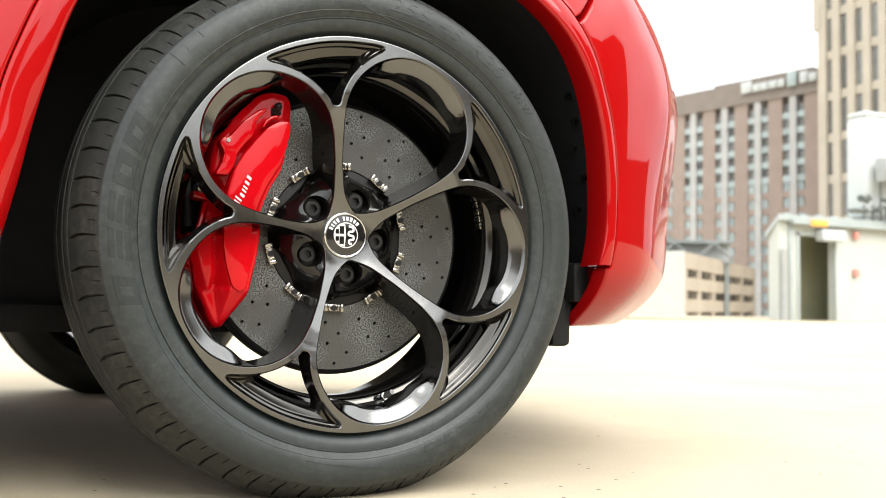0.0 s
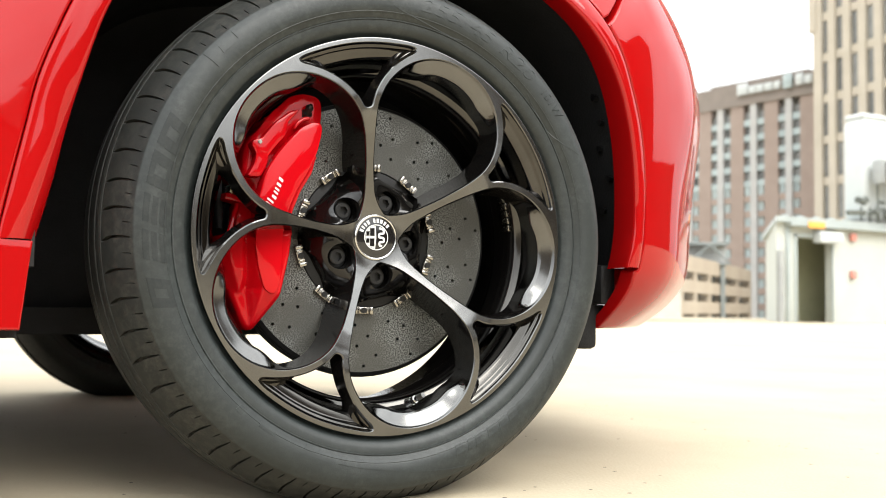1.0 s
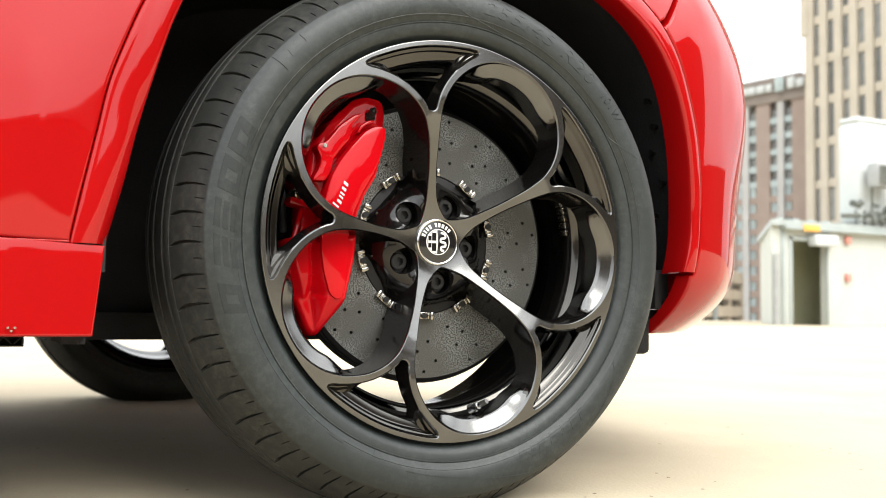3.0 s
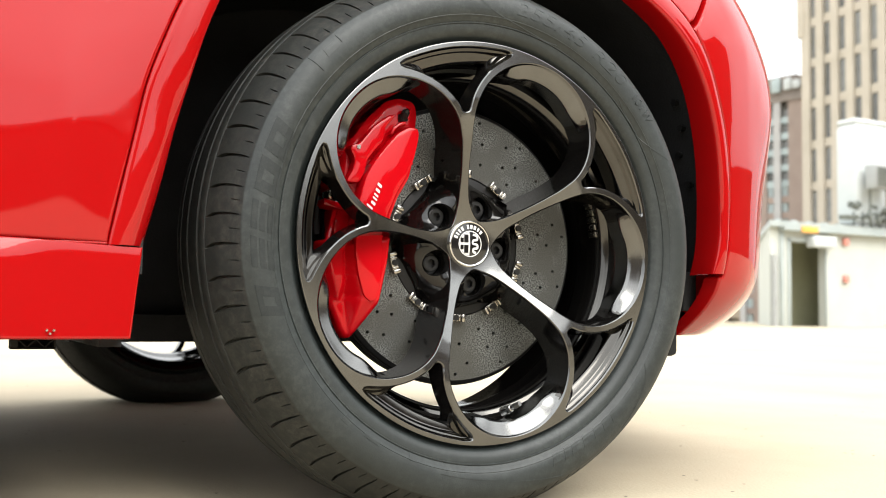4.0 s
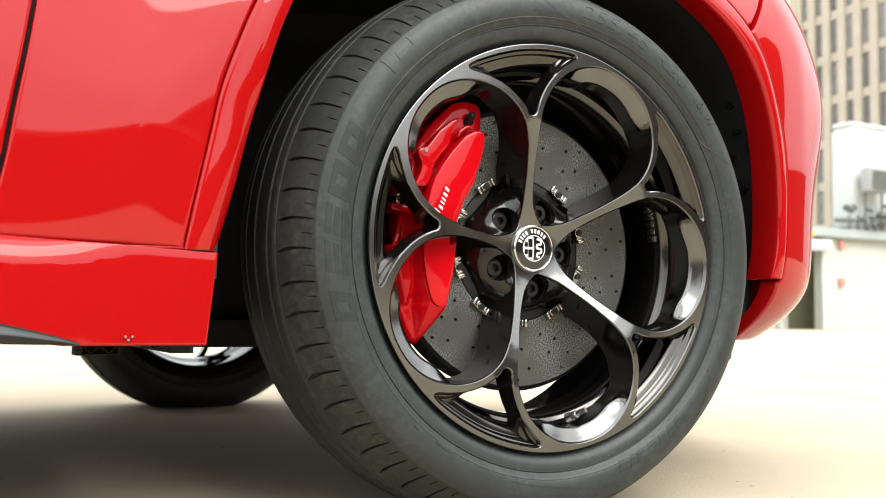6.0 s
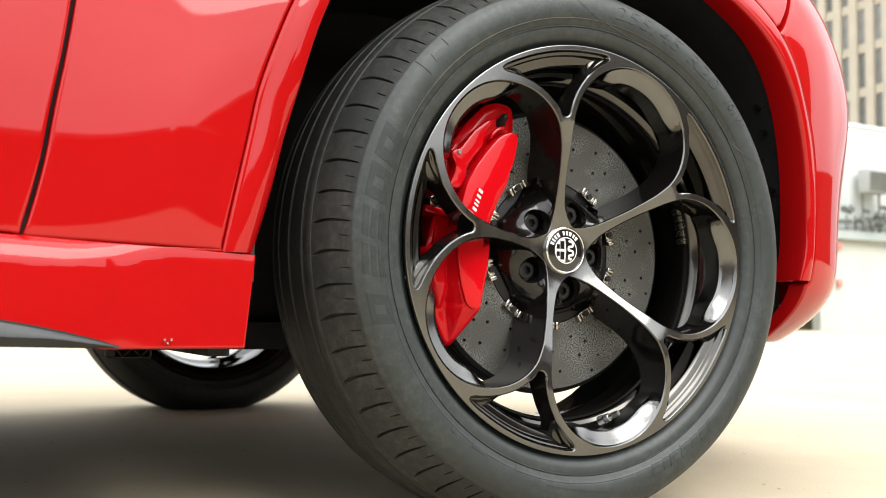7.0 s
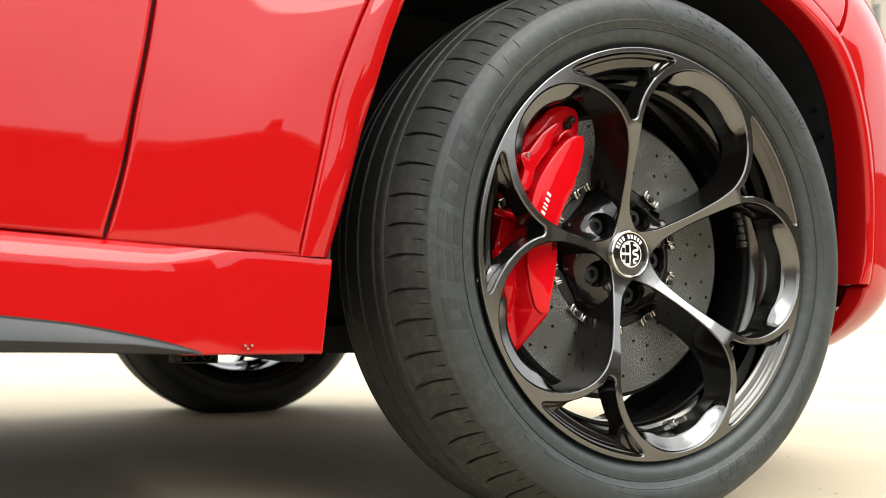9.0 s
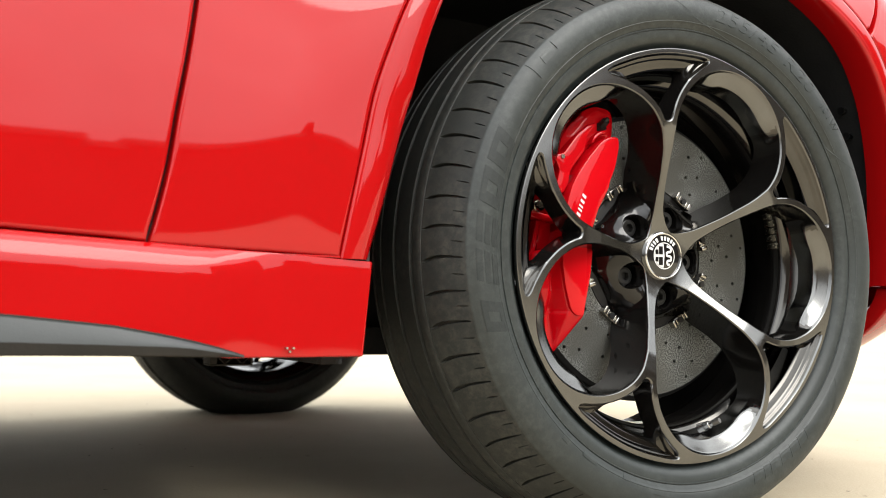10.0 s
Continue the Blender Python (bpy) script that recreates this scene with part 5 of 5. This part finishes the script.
    for x in xs:
        pull = max(0.0, x - 0.3) ** 3 * 3.75
        for y, z in sect:
            c = 0.8575
            k = max(0.05, 1 - pull / 0.92 - 0.35 * max(0.0, x - 0.3))
            nose = 0.14 * max(0.0, (x - 0.1) / 0.76) ** 2 if z > 0.9 else 0
            verts.append((x, c + (y - c) * k, z - nose))
    for i in range(len(xs) - 1):
        for k in range(m - 1):
            faces.append((i * m + k, (i + 1) * m + k, (i + 1) * m + k + 1, i * m + k + 1))
    put("upper_shell", verts, faces, RED, car, "glossy red bonnet and upper body", sharp=50)
    cab = [(-3.4, 1.02), (-3.1, 1.45), (-2.6, 1.62), (-1.8, 1.66), (-1.2, 1.60), (-0.75, 1.38), (-0.35, 1.04)]
    verts, faces = [], []
    for x, z in cab:
        inn = 0.10 + (z - 1.0) * 0.28
        verts += [(x, 0.02 + inn * 0.4, 1.0), (x, inn, z - 0.04), (x, inn + 0.12, z), (x, 1.715 - inn - 0.12, z), (x, 1.715 - inn, z - 0.04), (x, 1.695 - inn * 0.4, 1.0)]
    for i in range(len(cab) - 1):
        for k in range(5):
            faces.append((i * 6 + k, (i + 1) * 6 + k, (i + 1) * 6 + k + 1, i * 6 + k + 1))
    put("cabin", verts, faces, BLACKINK, car, "dark glazed cabin", sharp=50)


build_body()


# ---- the stair house on the deck ----
WHITEWALL = surface("pale_render", (0.44, 0.46, 0.42), (0.49, 0.505, 0.47), 0.9, 0.85, 0, 0.3, 40)
PALEMETAL = surface("pale_metal", (0.33, 0.37, 0.365), (0.40, 0.44, 0.43), 1.5, 0.5, 0.2)
WHITEMETAL = surface("white_metal", (0.47, 0.50, 0.495), (0.54, 0.565, 0.56), 1.0, 0.5)
GREYMETAL = surface("grey_metal", (0.28, 0.29, 0.29), (0.36, 0.37, 0.36), 2.0, 0.55, 0.2)
OLIVE = surface("olive_wall", (0.42, 0.42, 0.27), (0.52, 0.52, 0.35), 1.2, 0.9)
ORANGE = surface("orange_sign", (0.75, 0.34, 0.06), (0.82, 0.42, 0.09), 4, 0.6)
REDBOX = surface("red_box", (0.58, 0.22, 0.18), (0.64, 0.27, 0.22), 6, 0.5)
PIPES = surface("roof_plant", (0.07, 0.08, 0.075), (0.13, 0.14, 0.12), 3, 0.8)


def build_stair_house():
    house = tagged(new("stair_house"), "pale rendered stair house with an open doorway on the deck edge", "building")
    W = 16.5

    def sheet(name, plan, z0, z1, material, label=""):
        n = len(plan)
        verts = [(x, y, z) for z in (z0, z1) for x, y in plan]
        faces = [tuple(range(n))[::-1], tuple(range(n, 2 * n))] + [(i, (i + 1) % n, n + (i + 1) % n, n + i) for i in range(n)]
        return put(name, verts, faces, material, house, label, smooth=False)
    sheet("side_wall", [(17.72, W), (18.05, W), (22.2, 21.0), (21.9, 21.0)], 0, 2.46, WHITEWALL)
    sheet("back_wall", [(22.0, 20.75), (31.0, 20.75), (31.0, 21.0), (22.2, 21.0)], 0, 2.46, WHITEWALL)
    for x0, x1, z0 in ((18.05, 18.40, 0), (18.40, 19.62, 2.12), (19.62, 31.0, 0)):
        sheet("front_wall", [(x0, W), (x1, W), (x1, W + 0.2), (x0, W + 0.2)], z0, 2.46, WHITEWALL)
    sheet("end_wall", [(30.8, W + 0.2), (31.0, W + 0.2), (31.0, 20.75), (30.8, 20.75)], 0, 2.46, WHITEWALL)
    sheet("roof", [(17.55, W - 0.16), (31.1, W - 0.16), (31.1, 21.1), (21.85, 21.1)], 2.46, 2.60, PALEMETAL, "pale grey metal roof edge")
    sheet("eave", [(18.0, W - 0.22), (31.1, W - 0.22), (31.1, W - 0.002), (18.0, W - 0.002)], 2.38, 2.46, PALEMETAL)
    bm = bmesh.new()
    box(bm, (18.30, W - 0.03, 0), (18.40, W + 0.02, 2.20), 0.006)
    box(bm, (19.62, W - 0.03, 0), (19.68, W + 0.02, 2.20), 0.006)
    box(bm, (18.30, W - 0.03, 2.12), (19.68, W + 0.02, 2.20), 0.006)
    part("door_frame", bm, PALEMETAL, house)
    bm = bmesh.new()
    box(bm, (19.2, W + 1.3, 0), (23.8, W + 1.4, 2.44))
    box(bm, (21.7, W + 0.25, 0), (21.8, W + 1.3, 2.44))
    part("inner_wall", bm, OLIVE, house, "dim olive inner wall")
    bm = bmesh.new()
    rod(bm, (17.78, W - 0.08, 0), (17.78, W - 0.08, 1.75), 0.075, 12)
    part("downpipe", bm, GREYMETAL, house)
    bm = bmesh.new()
    box(bm, (18.02, W - 0.05, 0.0), (18.16, W - 0.002, 2.38), 0.01)
    part("pilaster", bm, PALEMETAL, house)
    bm = bmesh.new()
    box(bm, (18.93, W - 0.30, 1.99), (19.74, W - 0.02, 2.27), 0.03)
    tagged(part("wall_lamp", bm, WHITEMETAL, None), "white box lamp fixed over the doorway", "lamp")
    bm = bmesh.new()
    box(bm, (18.56, W - 0.245, 2.34), (19.14, W - 0.225, 2.50), 0.006)
    tagged(part("orange_sign", bm, ORANGE, None), "small orange sign above the doorway", "sign")
    for z in (1.14, 2.10):
        bm = bmesh.new()
        box(bm, (20.26, W - 0.10, z), (20.44, W - 0.002, z + 0.19), 0.02)
        tagged(part("alarm_box", bm, REDBOX, None), "small red box on the pale wall", "box", group="alarm boxes")
    # plant on the roof
    tank = tagged(new("roof_tank"), "large white rounded plant casing on the roof", "tank")
    bm = bmesh.new()
    box(bm, (20.95, W + 0.1, 2.72), (24.6, W + 0.8, 5.42), 0.16)
    part("casing", bm, WHITEMETAL, tank)
    bm = bmesh.new()
    box(bm, (20.99, W + 0.14, 5.40), (24.56, W + 0.76, 5.55), 0.06)
    part("lid", bm, WHITEMETAL, tank)
    bm = bmesh.new()
    box(bm, (21.05, W + 0.15, 2.598), (24.5, W + 0.75, 2.74), 0.01)
    part("plinth", bm, GREYMETAL, tank, "grey metal plinth")
    for x in (22.1, 23.3):
        bm = bmesh.new()
        box(bm, (x, W + 0.085, 2.80), (x + 0.05, W + 0.11, 5.36), 0.005)
        part("panel_rib", bm, WHITEMETAL, tank)
    unit = tagged(new("air_conditioner"), "grey air conditioning unit on the roof", "air conditioner")
    bm = bmesh.new()
    box(bm, (21.10, W - 0.4, 3.62), (21.95, W - 0.05, 4.25), 0.03)
    part("casing", bm, GREYMETAL, unit)
    bm = bmesh.new()
    for i in range(7):
        box(bm, (21.14, W - 0.43, 3.68 + i * 0.075), (21.90, W - 0.40, 3.72 + i * 0.075))
    part("grille", bm, PIPES, unit)
    for x in (21.2, 21.85):
        bm = bmesh.new()
        rod(bm, (x, W - 0.12, 2.59), (x, W - 0.12, 3.64), 0.03, 8)
        part("stand", bm, PIPES, unit)
    bm = bmesh.new()
    r = random.Random(3)
    for i in range(26):
        x = 20.45 + r.random() * 2.6
        z = 2.80 + r.random() * 0.45
        rod(bm, (x, W - 0.1 - r.random() * 0.3, z), (x + 0.5 - r.random(), W - 0.05 - r.random() * 0.3, z + 0.3 * (r.random() - 0.5)), 0.03 + 0.06 * r.random(), 8)
    for i in range(8):
        x = 20.6 + i * 0.33
        rod(bm, (x, W - 0.1, 2.6), (x, W - 0.1, 3.0), 0.025, 6)
    tagged(part("roof_pipes", bm, PIPES, None), "tangle of dark pipes along the roof", "pipes", kind="stuff")
    bm = bmesh.new()
    for i in range(5):
        x = 17.6 + 0.55 * i
        rod(bm, (x + 0.6, W + 0.2, 2.59), (x + 0.62, W + 0.2, 2.66), 0.10, 8)
    tagged(part("roof_vents", bm, PALEMETAL, None), "low pale vents on the roof edge", "vents", kind="stuff")


build_stair_house()

# ---- buildings of the town ----
BRICK = surface("brown_brick", (0.275, 0.215, 0.185), (0.32, 0.255, 0.22), 0.35, 0.9, 0, 0, 8, random=0.04)
BRICKCAP = surface("roof_band", (0.20, 0.172, 0.15), (0.24, 0.205, 0.18), 0.4, 0.8)
STRIP = surface("white_strip", (0.38, 0.375, 0.37), (0.45, 0.445, 0.435), 0.3, 0.8)
GLASS = surface("window_glass", (0.13, 0.135, 0.132), (0.21, 0.215, 0.21), 0.6, 0.12, 0, 0, 3, random=0.35)
BLUEPANEL = surface("blue_panel", (0.30, 0.36, 0.37), (0.38, 0.44, 0.44), 0.5, 0.5, random=0.1)
BEIGE = surface("beige_stone", (0.40, 0.36, 0.295), (0.465, 0.42, 0.35), 0.25, 0.85)
TAN = surface("tan_concrete", (0.36, 0.305, 0.24), (0.42, 0.365, 0.29), 0.2, 0.85)
# shade inside decks and window bays, put into the colour of solid cores
DARK = surface("recess_shade", (0.10, 0.095, 0.085), (0.15, 0.14, 0.125), 0.5, 0.9)
TRUSS = surface("grey_truss", (0.16, 0.18, 0.175), (0.22, 0.24, 0.235), 0.5, 0.6)


def facade_frame(a, b):
    """Frame of a wall from a to b (plan), as seen from outside: x along, y into the building, z up."""
    a, b = Vector((*a, 0)), Vector((*b, 0))
    x = (b - a).normalized()
    y = Vector((0, 0, 1)).cross(x)
    m = Matrix((x, y, Vector((0, 0, 1)))).transposed().to_4x4()
    m.translation = a
    return m, (b - a).length


def pane_mesh(w, h):
    me = bpy.data.meshes.new("window")
    t = 0.12
    me.from_pydata([(0, 0, 0), (w, 0, 0), (w, 0, h), (0, 0, h), (0, t, 0), (w, t, 0), (w, t, h), (0, t, h)], [],
                   [(0, 1, 2, 3), (4, 7, 6, 5), (0, 4, 5, 1), (1, 5, 6, 2), (2, 6, 7, 3), (3, 7, 4, 0)])
    me.materials.append(GLASS)
    return me


def build_hotel():
    m, run = facade_frame((121.0, 155.5), (128.9, 116.0))
    hotel = tagged(new("hotel_building"), "tall brown brick hotel with pale vertical window strips", "building")
    hotel.matrix_world = m
    low, top = -14.0, 37.5
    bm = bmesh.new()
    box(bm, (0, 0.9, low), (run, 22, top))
    part("core", bm, DARK, hotel, "solid core coloured as shaded window recesses", smooth=False)
    bay = 6.95
    floors = 2.72
    pane = pane_mesh(1.35, 1.35)
    n = int(run // bay) + 1
    for i in range(n):
        x1 = run - i * bay
        x0 = max(0.0, x1 - 2.75)
        if x1 > 0:
            bm = bmesh.new()
            box(bm, (x0, 0, low), (x1, 1.0, top - 0.2))
            part("brick_pier", bm, BRICK, hotel, "brown brick pier", smooth=False)
    for i in range(n):
        x1 = run - i * bay
        xs = x1 - 2.75
        if xs - 4.2 < 0:
            break
        bm = bmesh.new()
        box(bm, (xs - 2.75, -0.15, low), (xs - 1.45, 1.0, top - 0.2))
        part("white_strip", bm, STRIP, hotel, "pale vertical strip", smooth=False)
        for k in range(16):
            z = top - 3.1 - k * floors
            for xa in (xs - 1.45, xs - 4.2):
                bm = bmesh.new()
                box(bm, (xa, 0.1, z - 1.30), (xa + 1.45, 1.0, z - 0.15))
                part("spandrel", bm, BLUEPANEL if k < 5 else BRICK, hotel, smooth=False)
                if k >= 5:
                    bm = bmesh.new()
                    box(bm, (xa, 0.3, z - 0.15), (xa + 1.05, 1.0, z + 1.42))
                    part("blind", bm, BLUEPANEL, hotel, smooth=False)
            for x in (xs - 1.40, xs - 4.15):
                w = attach(new("window", pane), hotel)
                w.location = (x, 0.55, z - 0.12)
    bm = bmesh.new()
    box(bm, (0, -0.3, top - 0.6), (run, 22, top + 0.2))
    box(bm, (0, 0.0, top + 0.2), (run - 0.2, 22, top + 3.4))
    box(bm, (run - 22, 1.4, top + 3.4), (run - 2, 20, top + 4.2))
    part("parapet", bm, BRICKCAP, hotel, "brown roof band", smooth=False)
    # plain pale shapes of the roof sign
    for x, w, h in ((-14.8, 2.2, 2.1), (-12.4, 1.4, 1.4), (-10.9, 1.5, 1.4), (-9.2, 1.6, 1.4), (-7.4, 1.3, 1.4), (-3.2, 1.5, 2.0), (-1.5, 1.4, 1.5)):
        bm = bmesh.new()
        box(bm, (run + x, -0.75, top + 1.2), (run + x + w, -0.45, top + 1.2 + h), 0.2)
        part("sign_shape", bm, WHITEMETAL, hotel, "plain white sign shape")
    bm = bmesh.new()
    box(bm, (run - 5.6, -0.7, top + 1.0), (run - 3.8, -0.4, top + 3.5), 0.1)
    part("sign_block", bm, BLUEPANEL, hotel, "pale green sign block")


def build_tower():
    m, run = facade_frame((117.3, 105.3), (113.8, 66.0))
    tower = tagged(new("office_tower"), "tall beige stone office tower with deep vertical piers", "building")
    tower.matrix_world = m
    low, top = -14.0, 74.0
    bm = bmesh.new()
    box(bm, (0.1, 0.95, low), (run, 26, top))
    part("core", bm, DARK, tower, "solid core coloured as shaded bays", smooth=False)
    bay, rise, base = 2.95, 6.28, 26.1
    n = int(run // bay)
    for i in range(n + 1):
        bm = bmesh.new()
        x = i * bay
        box(bm, (x - 0.05, -0.35, low), (x + (1.55 if i == 0 else 1.35), 1.0, top))
        part("pier", bm, BEIGE, tower, "beige stone pier", smooth=False)
    pane = pane_mesh(1.6, 4.9)
    for k in range(-6, 8):
        z = base + k * rise
        bm = bmesh.new()
        box(bm, (0, -0.02, z - 0.65), (run, 1.0, z + 0.65))
        part("spandrel", bm, BEIGE, tower, "beige stone band", smooth=False)
        for i in range(n):
            w = attach(new("window", pane), tower)
            w.location = (i * bay + 1.33, 0.20, z + 0.66)
    bm = bmesh.new()
    box(bm, (-0.8, -0.5, 43.0), (0.6, 3, top))
    part("corner_pier", bm, BEIGE, tower, "projecting corner pier", smooth=False)


def build_garage():
    m, run = facade_frame((73.2, 84.6), (111.1, 112.6))
    gar = tagged(new("parking_building"), "low tan concrete parking building with open decks", "building")
    gar.matrix_world = m
    low = -14.0
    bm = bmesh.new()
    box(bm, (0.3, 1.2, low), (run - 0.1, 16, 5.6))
    part("core", bm, DARK, gar, "solid core coloured as the shade inside the decks", smooth=False)
    for k in range(7):
        z = 4.75 - 2.45 * k
        bm = bmesh.new()
        box(bm, (0, 0, z), (run, 0.9, z + 1.5 + (0.35 if k == 0 else 0)))
        part("deck_band", bm, TAN, gar, "tan parapet band", smooth=False)
    for x in (0, 7.2, 15.5, 25.0, 35.5, run - 0.8):
        bm = bmesh.new()
        box(bm, (x, 0.05, low), (x + 1.5, 1.2, 6.1))
        part("column", bm, TAN, gar, smooth=False)
    bm = bmesh.new()
    box(bm, (-0.25, 0, low), (0, 16, 6.7))
    part("end_wall", bm, WHITEWALL, gar, "pale end wall", smooth=False)
    for k in range(6):
        z = 4.75 - 2.45 * k
        bm = bmesh.new()
        box(bm, (0.5, 0.3, z - 0.45), (run, 0.36, z - 0.38))
        part("guard_rail", bm, GREYMETAL, gar, smooth=False)


def build_bridge():
    m, run = facade_frame((79.5, 103.5), (92.0, 97.0))
    br = tagged(new("foot_bridge"), "grey steel lattice footbridge between the buildings", "bridge")
    br.matrix_world = m
    for z, h in ((6.3, 0.3), (8.9, 0.4)):
        bm = bmesh.new()
        box(bm, (-4, 0, z), (run, 2.5, z + h))
        part("chord", bm, TRUSS, br, smooth=False)
    bm = bmesh.new()
    box(bm, (-4, 1.6, 6.6), (run, 1.7, 8.9))
    part("back_panel", bm, GREYMETAL, br, smooth=False)
    for i in range(7):
        bm = bmesh.new()
        x = -4 + i * 2.6
        s = 1 if i % 2 else -1
        rod(bm, (x, 0.1, 7.75 - s * 1.2), (x + 2.6, 0.1, 7.75 + s * 1.2), 0.16, 8)
        part("brace", bm, TRUSS, br)
    for x in (0.5, run - 1):
        bm = bmesh.new()
        box(bm, (x, 0.4, -14), (x + 0.6, 1.4, 6.4))
        part("leg", bm, TRUSS, br)


build_hotel()
build_tower()
build_garage()
build_bridge()


DARKBRICK = surface("umber_brick", (0.085, 0.065, 0.05), (0.12, 0.095, 0.072), 0.3, 0.9)


def build_facing_block():
    """A long plain building on the other side of the deck, which the paintwork mirrors."""
    block = tagged(new("facing_building"), "long plain brown brick building across the deck", "building")
    for x0, x1, h, y in ((-120, -62, 7.6, -46), (-62, -30, 8.2, -47), (-30, -24, 7.2, -45), (-24, -9, 16.5, -46), (-9, 5.8, 7.4, -46), (5.8, 7.6, 6.9, -46), (7.6, 17.4, 7.3, -46), (17.4, 20.0, 8.9, -46), (20, 34, 7.6, -46), (34, 58, 31.0, -45)):
        bm = bmesh.new()
        box(bm, (x0, y - 14, -14), (x1, y, h))
        part("wall", bm, DARKBRICK, block, smooth=False)
        bm = bmesh.new()
        box(bm, (x0 - 0.1, y - 14.2, h), (x1 + 0.1, y + 0.3, h + 0.5))
        part("parapet", bm, BRICKCAP, block, smooth=False)
    bm = bmesh.new()
    box(bm, (58, -45, -14), (75, -31, 33))
    part("wing", bm, DARKBRICK, block, smooth=False)
    bm = bmesh.new()
    box(bm, (58, -31, -14), (72, 4, 7.0))
    part("low_wing", bm, DARKBRICK, block, smooth=False)


build_facing_block()
